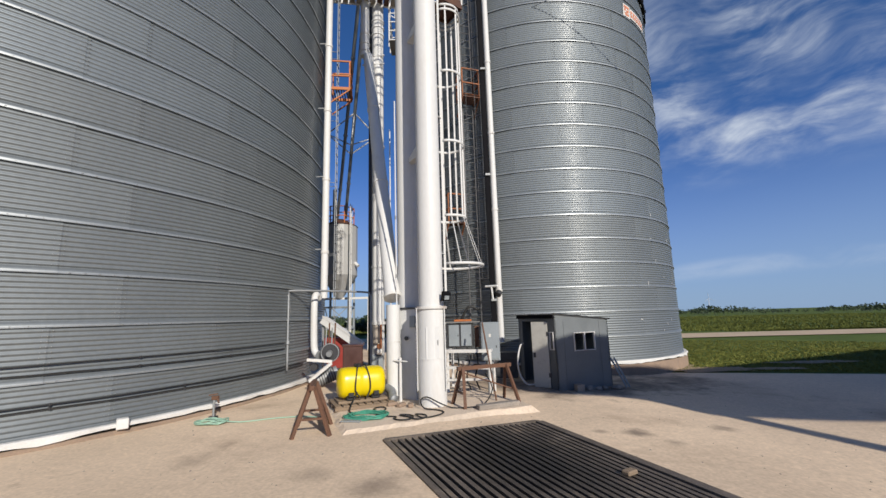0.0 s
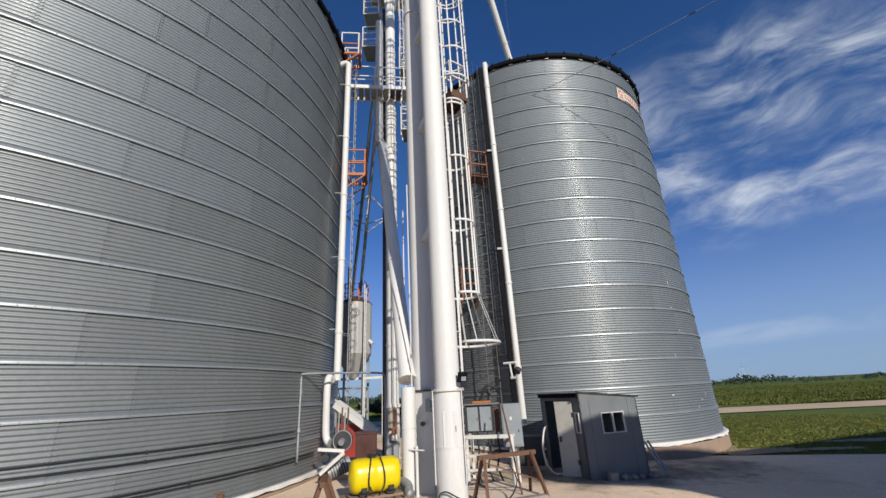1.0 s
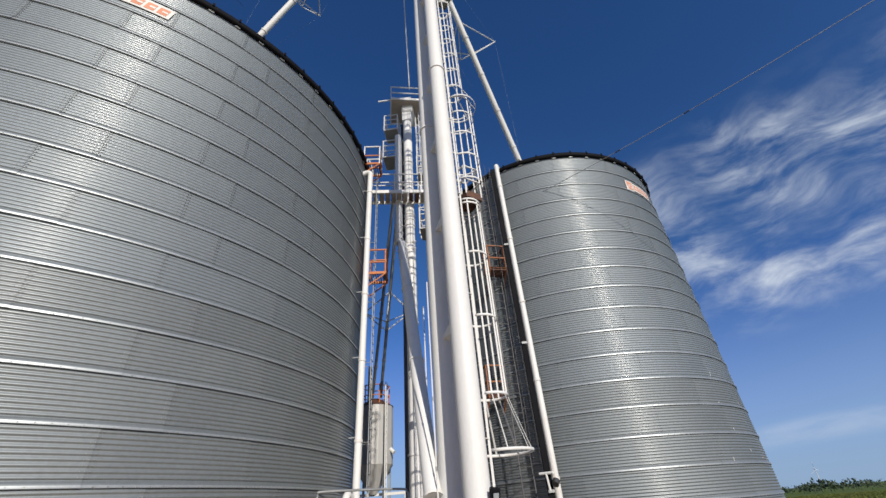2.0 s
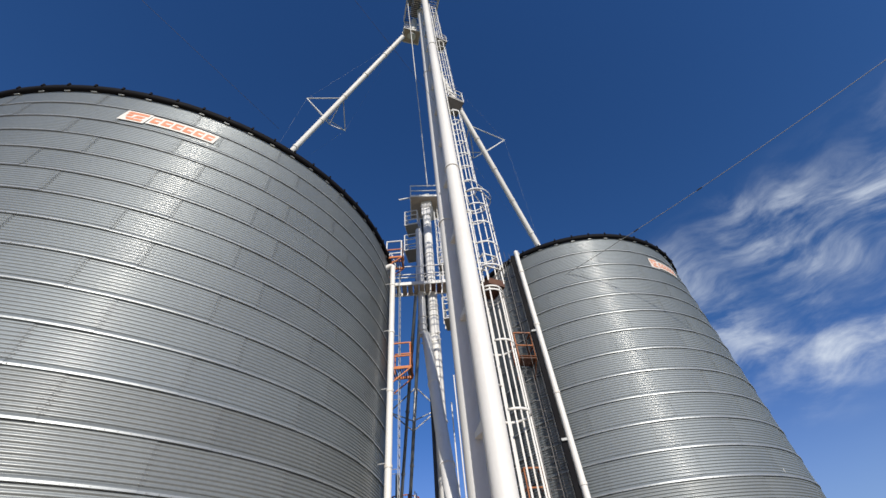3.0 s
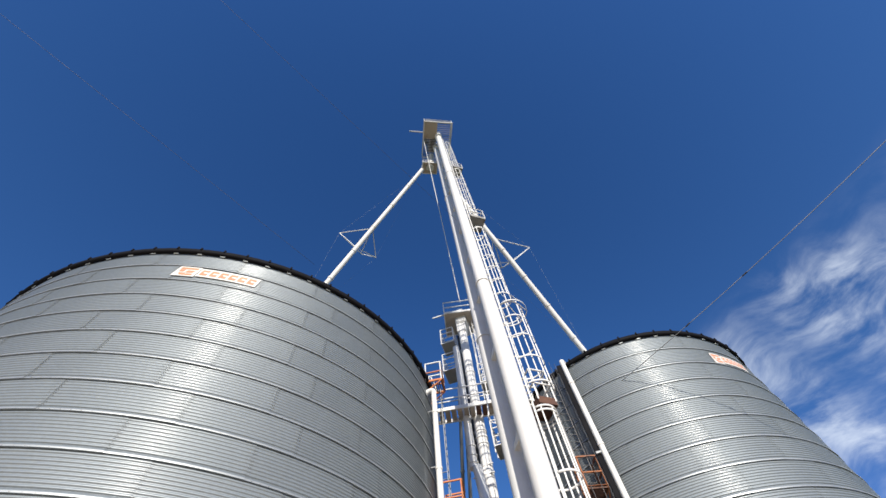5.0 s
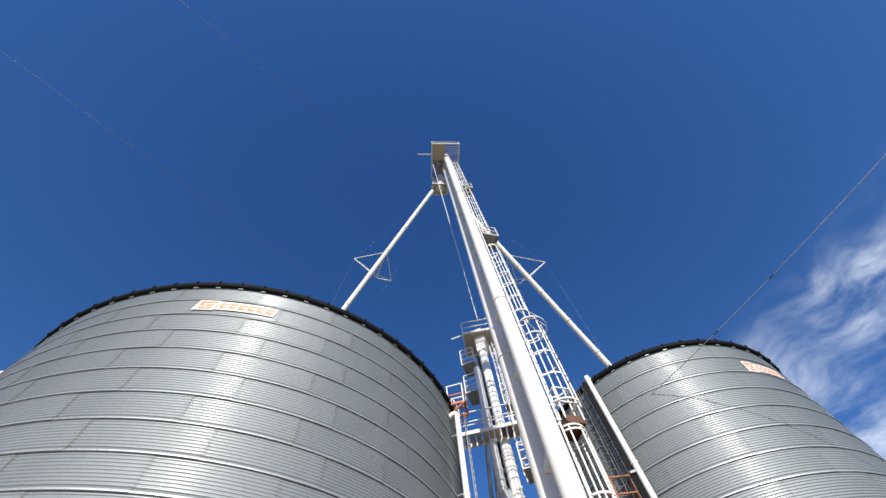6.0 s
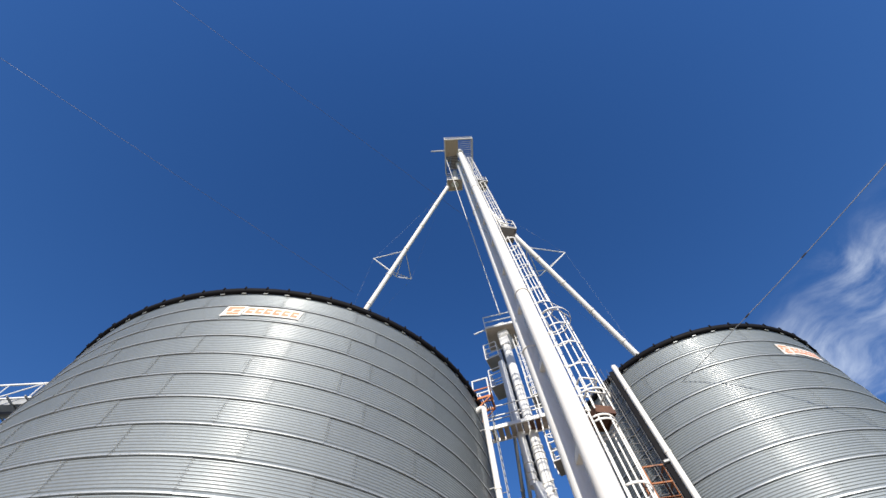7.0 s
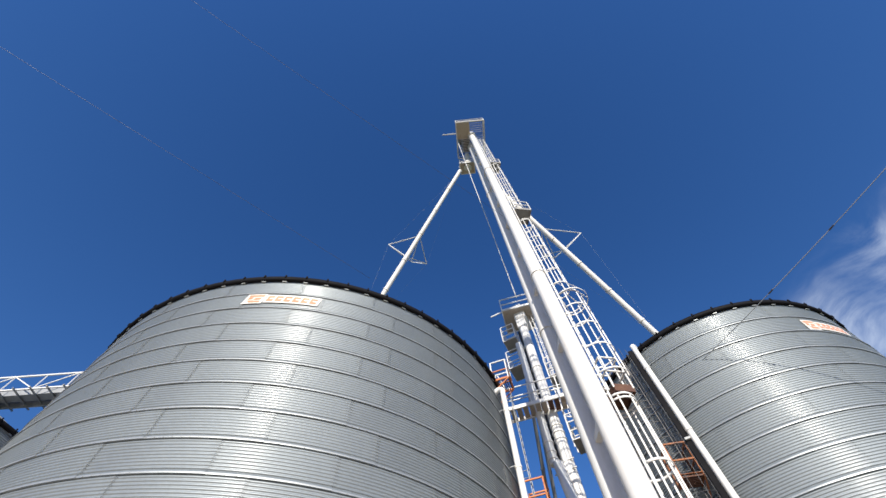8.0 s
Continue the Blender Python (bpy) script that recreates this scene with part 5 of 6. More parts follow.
    part("handle", add_box(bmesh.new(), (0.04, 0.05, 0.12), hinge @ pose(-0.05, 0.36, 0.78), 0.008), M["dark"], leaf)
    for zz in (0.3, 1.3):
        part("hinge", add_box(bmesh.new(), (0.05, 0.06, 0.1), hinge @ pose(-0.02, 0.0, zz)), M["dark"], leaf)
    # things inside
    box("shelf", (0.5, 1.2, 0.04), (1.25, 0.9, 0.8), M["wood"], t, "plain wooden shelf inside")


hut()


def block(name, label, cat, size, at, rz, mat, bevel=0.012, rx=0, ry=0):
    t = part(name, add_box(bmesh.new(), size, Matrix(), bevel), mat)
    t.matrix_basis = pose(at[0], at[1], at[2], rx, ry, rz)
    return tagged(t, label, cat)


block("concrete_block", "small grey concrete block beside the hut", "block", (0.2, 0.16, 0.18), (3.25, 10.0, ground_z(3.25, 10.0) + 0.08), 12, M["stone"])
block("concrete_beam", "broken concrete beam lying on the pad edge", "concrete beam", (0.85, 0.16, 0.09), (1.0, 7.72, 0.085), 22, M["stone"])
block("plank", "weathered board leaning along the pad edge", "plank", (0.04, 1.25, 0.16), (-2.0, 7.05, 0.10), 20, M["wood"], ry=-28)
for k, (x, dx) in enumerate(((4.42, 0.0), (4.52, 0.05))):
    ln = block("board", "thin pale board leaning on the hut wall", "board", (0.05, 0.02, 0.85), (x + 0.08, 10.66 + 0.05 * k, ground_z(4.4, 10.6) + 0.37), 15, M["boxgrey"], 0.003, ry=-28)
rng_s = random.Random(4)
for k in range(11):
    f = rng_s.random()
    x, y = 3.5 + 1.0 * f, 10.22 + 0.38 * f - rng_s.uniform(0.0, 0.12)
    bm = bmesh.new()
    s = rng_s.uniform(0.04, 0.10)
    bmesh.ops.create_icosphere(bm, subdivisions=2, radius=s)
    for v in bm.verts:
        v.co *= 1 + 0.35 * noise.noise(v.co * 14 + Vector((k * 3.1, 0, 0)))
        v.co.z *= 0.7
    o = part("stone", bm, M["stone"])
    o.matrix_basis = pose(x, y, ground_z(x, y) + s * 0.5, 0, 0, rng_s.uniform(0, 360))
    tagged(o, "rough grey stone lying along the hut wall", "stone", "stones by the hut")


# ---- yellow tank on a pallet ----
def yellow_tank():
    t = thing("sprayer_tank", "bright yellow plastic tank with black hoses", "tank", (-1.63, 8.30, 0.20), 24)
    prof = []
    L2, R = 0.47, 0.285
    for i in range(25):
        s = -1 + 2 * i / 24
        x = L2 * s
        e = max(0.0, 1 - abs(s) ** 11) ** 0.36
        rib = -0.012 if abs(s) < 0.035 else 0.0
        prof.append((x, R * e + rib * (e > 0.9)))
    n = 28
    verts, faces = [], []
    for x, r in prof:
        for j in range(n):
            a = 2 * math.pi * j / n
            c, s = math.cos(a), math.sin(a)
            c, s = math.copysign(abs(c) ** 0.8, c), math.copysign(abs(s) ** 0.8, s)
            verts.append((x, r * c * 1.02, 0.29 + r * s))
    for i in range(len(prof) - 1):
        for j in range(n):
            faces.append((i * n + j, i * n + (j + 1) % n, (i + 1) * n + (j + 1) % n, (i + 1) * n + j))
    from_lists("tank_body", verts, faces, M["yellow"], t, smooth=True)
    rod("cap", (-0.06, 0, 0.55), (-0.06, 0, 0.63), 0.075, M["rubber"], t, "black screw cap", n=16)
    for x in (-0.24, 0.24):
        box("saddle", (0.16, 0.5, 0.10), (x, 0, 0.03), M["rubber"], t, "black saddle foot", bevel=0.02)
        box("clamp", (0.10, 0.03, 0.08), (x, -0.30, 0.10), M["rubber"], t)
    for x, dx in ((-0.10, -0.06), (0.06, 0.05)):
        pts = smooth_path([(x * 0.5, -0.02, 0.62), (x, -0.18, 0.60), (x + dx, -0.315, 0.36), (x + dx, -0.32, 0.16), (x * 0.6, -0.33, 0.03)])
        tube("hose", pts, 0.013, M["rubber"], t)


yellow_tank()


def pallet():
    t = thing("pallet", "weathered wooden pallet under the yellow tank", "pallet", (-1.63, 8.32, 0.045), 24)
    for y in (-0.36, 0, 0.36):
        box("bearer", (1.12, 0.08, 0.07), (0, y, 0.035), M["wood"], t)
    for k in range(8):
        box("slat", (0.11, 0.84, 0.022), (-0.5 + 0.143 * k, 0, 0.082), M["wood"], t, bevel=0.003)
    box("pad_board", (0.95, 0.5, 0.05), (0, 0, 0.118), M["wood"], t)


pallet()


# ---- trestles ----
def trestle(label, a, b, h, mat, spread=0.30, group=""):
    a, b = Vector((*a, 0)), Vector((*b, 0))
    c = (a + b) / 2
    L = (b - a).length
    ang = math.degrees(math.atan2((b - a).y, (b - a).x))
    z0 = 0.045 if c.x > -1 else 0.0
    t = thing("trestle", label, "trestle", (c.x, c.y, z0), ang, group)
    bar("top_beam", (-L / 2 - 0.06, 0, h), (L / 2 + 0.06, 0, h), 0.07, 0.07, mat, t)
    for sx in (-1, 1):
        x = sx * (L / 2 - 0.05)
        for sy in (-1, 1):
            bar("leg", (x, sy * 0.03, h + 0.01), (x + sx * 0.10, sy * spread, 0.0), 0.055, 0.05, mat, t)
        bar("spreader", (x + sx * 0.06, -spread * 0.62, h * 0.36), (x + sx * 0.06, spread * 0.62, h * 0.36), 0.045, 0.03, mat, t)
    for sy in (-1, 1):
        bar("brace", (-L / 2 + 0.02, sy * 0.06, h * 0.9), (L / 2 - 0.05, sy * spread * 0.6, h * 0.38), 0.035, 0.02, mat, t)
    return t


trestle("rusty brown steel trestle standing on the concrete", (-1.98, 6.36), (-2.12, 6.95), 0.70, M["rust_light"], 0.27)
trestle("rusty brown steel trestle on the elevator pad", (0.33, 7.90), (1.30, 8.32), 0.68, M["rust_light"], 0.27)


# ---- electrical rack ----
def electric_rack():
    t = thing("electrical_rack", "white steel rack carrying grey electrical boxes", "electrical rack", (0.6, 9.6, 0.0))
    W = lambda x, y, z: (x - 0.6, y - 9.6, z)
    bar("top_rail", W(0.05, 9.4, 0.93), W(1.08, 9.15, 0.93), 0.07, 0.07, M["white_worn"], t)
    bar("mid_rail", W(0.05, 9.4, 0.57), W(1.05, 9.15, 0.57), 0.06, 0.06, M["white_worn"], t)
    bar("low_rail", W(0.05, 9.4, 0.3), W(1.05, 9.15, 0.33), 0.05, 0.05, M["white_worn"], t)
    for x, y in ((0.12, 9.4), (1.05, 9.15), (0.25, 10.1), (1.2, 9.75)):
        bar("post", W(x, y, -0.03), W(x, y, 0.95 if y < 9.5 else 1.5), 0.06, 0.06, M["white_worn"], t)
    for a, b in (((0.12, 9.4), (0.25, 10.1)), ((1.05, 9.15), (1.2, 9.75))):
        bar("side_rail", W(*a, 0.93), W(*b, 0.93), 0.05, 0.05, M["white_worn"], t)
    # body coloured dark to draw the shaded gap between the grey doors
    b1 = box("switch_cabinet", (0.62, 0.22, 0.55), W(0.45, 9.95, 1.25), M["dark"], t, "grey switch cabinet with two doors", rot=(0, 0, -8))
    for x in (0.29, 0.58):
        box("cabinet_door", (0.25, 0.03, 0.50), W(x, 9.825 - 0.14 * (x - 0.45), 1.25), M["boxgrey"], b1, rot=(0, 0, -8))
        box("latch", (0.02, 0.02, 0.06), W(x + 0.10, 9.80 - 0.14 * (x - 0.45), 1.25), M["dark"], b1)
    box("rain_hood", (0.85, 0.32, 0.03), W(0.5, 9.92, 1.56), M["grating"], b1, rot=(0, 0, -8))
    box("conduit_stack", (0.10, 0.10, 0.5), W(0.84, 9.86, 1.22), M["rust_light"], t, "rusty conduit stack")
    b2 = box("electrical_panel", (0.42, 0.14, 0.86), W(1.12, 9.52, 1.12), M["boxgrey"], t, "tall grey electrical panel", rot=(0, 0, -8), bevel=0.01)
    box("panel_door", (0.37, 0.012, 0.80), W(1.11, 9.445, 1.12), M["boxgrey"], b2, rot=(0, 0, -8))
    box("warning_label", (0.05, 0.004, 0.07), W(1.10, 9.436, 1.25), M["sign"], b2, rot=(0, 0, -8))
    box("panel_latch", (0.02, 0.02, 0.05), W(1.24, 9.42, 1.0), M["dark"], b2)
    for x in (0.35, 0.6, 0.8):
        tube("cable", smooth_path([W(x, 9.85, 1.0), W(x + 0.03, 9.75, 0.6), W(x - 0.04, 9.7, 0.3), W(x + 0.05, 9.6, 0.02)]), 0.018, M["rubber"], t)
    for x in (1.05, 1.15):
        rod("conduit", W(x, 9.54, 0.0), W(x, 9.54, 0.7), 0.022, M["zinc"], t, n=8)
    rod("leaning_pole", W(0.90, 9.05, 1.55), W(1.04, 8.3, 0.05), 0.018, M["rust_light"], t, "thin rusty leaning pole", n=8)


electric_rack()
block("wood_board", "orange-brown wooden board lying on the cabinet hood", "board", (0.42, 0.16, 0.05), (0.52, 9.92, 1.60), -8, M["orange"])


# ---- machinery beside the large bin ----
def machinery():
    t = thing("unload_auger", "white bin unloading auger with a grey electric motor", "auger", (0, 0, 0))
    tube("outlet_pipe", smooth_path([(-3.52, 11.75, 2.32), (-3.54, 11.55, 2.42), (-3.55, 11.42, 2.2), (-3.54, 11.42, 1.2), (-3.5, 11.42, 0.86), (-3.35, 11.35, 0.74)]), 0.095, M["white"], t, n=12)
    rod("outlet_flange", (-3.38, 11.36, 0.74), (-3.30, 11.33, 0.74), 0.14, M["zinc"], t, n=14)
    hub, disc = Vector((-2.99, 11.00, 0.81)), Vector((-3.00, 11.15, 0.84))
    fan = rod("blower", disc + Vector((0, 0.12, 0)), disc - Vector((0, 0.06, 0)), 0.23, M["dark"], t, "dark round blower housing", n=24)
    tube("blower_rim", [disc + Vector((0.235 * math.cos(radians(15 * k)), -0.06, 0.235 * math.sin(radians(15 * k)))) for k in range(24)], 0.016, M["zinc"], fan, closed=True)
    rod("blower_hub", disc - Vector((0, 0.06, 0)), hub - Vector((0, 0.06, 0)), 0.075, M["zinc"], fan, n=18)
    a, b = Vector((-3.24, 10.75, 0.18)), Vector((-2.75, 10.95, 0.36))
    u = (b - a).normalized()
    motor = rod("motor", a, b, 0.17, M["zinc"], t, "grey finned electric motor", n=20)
    for k in range(7):
        q = a + (b - a) * (0.15 + 0.11 * k)
        rod("motor_fin", q - u * 0.012, q + u * 0.012, 0.185, M["dark"], motor, n=20)
    rod("motor_cap", a - u * 0.07, a, 0.12, M["dark"], motor, n=16)
    box("terminal_box", (0.14, 0.14, 0.12), a + (b - a) * 0.55 + Vector((0, -0.05, 0.2)), M["boxgrey"], motor)
    rod("coupling", Vector((-3.29, 10.70, 0.52)) - Vector((0, 0.06, 0)), Vector((-3.29, 10.70, 0.52)) + Vector((0, 0.1, 0)), 0.09, M["dark"], t, n=16)
    bar("beam", (-3.42, 10.50, 0.73), (-2.81, 10.60, 0.66), 0.06, 0.07, M["white_worn"], t)
    bar("brace", (-3.27, 10.20, 0.24), (-2.83, 10.60, 0.62), 0.07, 0.07, M["white_worn"], t)
    bar("foot", (-3.30, 10.75, 0.0), (-3.25, 10.8, 0.22), 0.30, 0.22, M["rust"], t)
    for k in range(4):
        rod("pipe_stub", (-3.18 + 0.08 * k, 11.3, 0.85), (-3.16 + 0.08 * k, 11.3, 1.5 + 0.12 * (k % 2)), 0.022, M["rust"] if k % 2 else M["zinc"], t, n=8)


machinery()


def red_bin():
    t = thing("red_hopper", "faded red steel hopper box", "hopper", (-3.2, 12.75, 0.0))
    bm = bmesh.new()
    bmesh.ops.create_cube(bm, size=1, matrix=pose(0, 0, 0.72) @ Matrix.Diagonal((0.75, 0.7, 0.9, 1)))
    for v in bm.verts:
        if v.co.z < 0.5:
            v.co.x *= 0.7
            v.co.y *= 0.7
    bmesh.ops.bevel(bm, geom=bm.edges[:], offset=0.02, segments=1, affect="EDGES")
    part("hopper_body", bm, M["red"], t)
    for x in (-0.22, 0.22):
        for y in (-0.2, 0.2):
            bar("leg", (x, y, 0), (x, y, 0.4), 0.05, 0.05, M["red"], t)


red_bin()


def rust_box():
    t = thing("steel_drum_box", "dark rusty brown steel box on a stand", "steel box", (-1.96, 9.12, 0.0), 10)
    box("box_body", (0.42, 0.35, 0.52), (0, 0, 0.88), M["oxide"], t, bevel=0.015)
    box("box_rim", (0.46, 0.39, 0.04), (0, 0, 1.14), M["oxide"], t)
    for x in (-0.17, 0.17):
        for y in (-0.14, 0.14):
            bar("leg", (x, y, 0.0), (x, y, 0.64), 0.04, 0.04, M["oxide"], t)
    box("shelf", (0.38, 0.3, 0.03), (0, 0, 0.3), M["oxide"], t)


rust_box()


def chute():
    t = thing("loading_chute", "white sloping steel chute on legs", "chute", (0, 0, 0))
    a, b = Vector((-3.55, 12.35, 1.72)), Vector((-2.35, 12.1, 0.92))
    bar("trough", a, b, 0.24, 0.22, M["white"], t)
    bar("trough_lip", a + Vector((0, -0.13, 0.1)), b + Vector((0, -0.13, 0.1)), 0.02, 0.04, M["white_worn"], t)
    for p in (a, b):
        bar("leg", (p.x, p.y, 0), (p.x, p.y, p.z), 0.06, 0.06, M["zinc"], t)


chute()


def conduit_frame():
    t = thing("pipe_frame", "thin grey pipe frame spanning beside the bin", "conduit", (0, 0, 0))
    tube("pipe", smooth_path([(-3.83, 10.28, 0.5), (-3.90, 10.42, 2.2), (-3.92, 10.48, 2.42), (-3.75, 10.55, 2.48), (-2.3, 11.75, 2.48), (-2.08, 11.85, 2.40), (-2.04, 11.85, 2.1), (-2.04, 11.85, 0.0)], 5), 0.028, M["zinc"], t)
    rod("collar", (-3.845, 10.31, 1.13), (-3.85, 10.33, 1.21), 0.045, M["zinc"], t, n=10)
    bar("knee_brace", (-3.88, 10.40, 2.2), (-3.98, 11.2, 1.1), 0.03, 0.03, M["zinc"], t)


conduit_frame()


def bin_conduits():
    for lab, z, a0, a1 in (("black conduit clipped along the bin wall", 1.17, -90, -10.5), ("black conduit clipped along the bin wall", 1.04, -90, -10.5),
                           ("black conduit low along the bin wall", 0.60, -90, -4), ("black conduit low along the bin wall", 0.54, -90, -4)):
        t = thing("wall_conduit", lab, "conduit", group="conduits along the bin")
        pts = []
        for i in range(61):
            a = radians(a0 + (a1 - a0) * i / 60)
            w = 0.012 * noise.noise((i * 0.3, z * 5, 0.5))
            pts.append((CL.x + (RL + 0.055) * math.cos(a), CL.y + (RL + 0.055) * math.sin(a), z + w))
        tube("pipe", pts, 0.012, M["rubber"], t, n=6)
        for i in range(4, 60, 8):
            p = pts[i]
            box("clip", (0.03, 0.03, 0.04), p, M["dark"], t, bevel=0)


bin_conduits()
block("cap_block", "small whitewashed block on the bin foundation", "block", (0.16, 0.16, 0.16), (-5.16, 6.86, 0.16), 40, M["whitewash"])


# ---- tap, hoses and coils ----
def hydrant():
    t = thing("yard_tap", "small rusty yard tap with a handle", "tap", (-4.18, 7.72, 0.0))
    rod("standpipe", (0, 0, 0), (0, 0, 0.34), 0.022, M["zinc"], t, n=8)
    box("tap_body", (0.12, 0.06, 0.07), (0.02, 0, 0.36), M["rust"], t)
    rod("spout", (0.06, 0, 0.36), (0.10, -0.03, 0.28), 0.018, M["rust"], t, n=8)
    bar("handle", (-0.10, 0, 0.41), (0.06, 0, 0.43), 0.02, 0.02, M["rust"], t)
    rod("base", (0, 0, 0), (0, 0, 0.04), 0.08, M["dark"], t, n=12)


hydrant()


def coil(name, label, c, r, loops, mat, tail, rr=0.011, seed=1):
    t = thing(name, label, "hose", (0, 0, 0))
    rn = random.Random(seed)
    pts = []
    n = loops * 14
    for i in range(n):
        a = 2 * math.pi * i / 14
        q = r * (0.72 + 0.38 * rn.random()) if i % 5 == 0 else (pts and q) or r
        z = c[2] + rr + 0.004 + 0.05 * (i / n) * (0.6 + 0.4 * math.sin(i * 1.7))
        pts.append((c[0] + q * 1.15 * math.cos(a) + 0.03 * math.sin(i * 0.37), c[1] + q * 0.8 * math.sin(a) + 0.03 * math.cos(i * 0.53), z))
    pts = pts + tail
    tube("hose", smooth_path(pts, 3), rr, mat, t, n=6)


PZ = 0.045
coil("garden_hose", "coiled dark green garden hose on the pad", (-1.32, 7.30, PZ), 0.31, 9, M["green_hose"], [(-1.0, 7.2, PZ + 0.02), (-1.3, 7.0, PZ + 0.015), (-1.62, 7.05, PZ + 0.015)], seed=3)
coil("garden_hose", "coiled pale green hose by the yard tap", (-4.02, 7.38, 0.0), 0.22, 6, M["pale_hose"],
     [(-3.5, 7.35, 0.015), (-3.0, 7.55, 0.015), (-2.5, 7.62, 0.015), (-2.2, 7.5, 0.015)], seed=5)


def loop_hose():
    """Black hose from the yellow tank, lying in three loose rings and rising to the rack."""
    t = thing("hose", "black rubber hose lying in loops on the pad", "hose", (0, 0, 0))
    z = PZ + 0.016
    ring = lambda cx, cy, rx, ry, a0, a1, k=12: [(cx + rx * math.cos(radians(a0 + (a1 - a0) * i / k)), cy + ry * math.sin(radians(a0 + (a1 - a0) * i / k)), z + 0.012 * i / k)
                                                 for i in range(k + 1)]
    pts = [(-1.62, 7.95, z + 0.28), (-1.70, 7.78, z + 0.08), (-1.68, 7.62, z), (-1.50, 7.52, z), (-1.25, 7.60, z)]
    pts += ring(-1.17, 7.78, 0.11, 0.16, -100, 240)
    pts += [(-1.22, 7.45, z), (-1.0, 7.25, z)]
    pts += ring(-0.67, 7.10, 0.16, 0.17, 150, 480)
    pts += ring(-0.42, 7.12, 0.13, 0.15, 190, 480)
    pts += [(-0.34, 7.05, z), (-0.1, 7.2, z), (0.0, 7.42, z), (-0.12, 7.6, z), (-0.36, 7.68, z + 0.02), (-0.42, 7.78, z + 0.14), (-0.3, 7.78, z + 0.19), (-0.1, 7.74, z + 0.10),
            (0.15, 7.74, z), (0.46, 7.72, z), (0.75, 7.85, z + 0.02), (0.95, 8.1, z + 0.25), (0.85, 8.35, z + 0.5)]
    tube("hose", smooth_path(pts, 3), 0.013, M["rubber"], t, n=6)


loop_hose()
hp = thing("flex_pipe", "short ribbed grey flexible pipe beside the pallet", "pipe", (-1.05, 8.35, 0.045))
tube("pipe", smooth_path([(-0.1, 0.25, 0.28), (0.02, 0.1, 0.2), (0.05, -0.05, 0.12), (0.1, -0.12, 0.10)]), 0.085, M["zinc"], hp, n=14)
for k, (x, y) in enumerate(((-0.98, 8.12), (-0.80, 8.02), (-0.62, 7.98))):
    block("brick", "broken brick lying on the pad", "brick", (0.2, 0.1, 0.07), (x, y, 0.08), 15 + 40 * k, M["concrete"], 0.015)
block("steel_plate", "small blue-grey steel plate on the pad", "plate", (0.34, 0.18, 0.02), (-1.52, 7.02, 0.06), -10, M["boxgrey"], 0.003)
block("wood_offcut", "small pale wood offcut lying on the grate", "offcut", (0.16, 0.10, 0.05), (2.02, 4.75, ground_z(2.0, 4.75) + 0.045), 30, M["wood"])


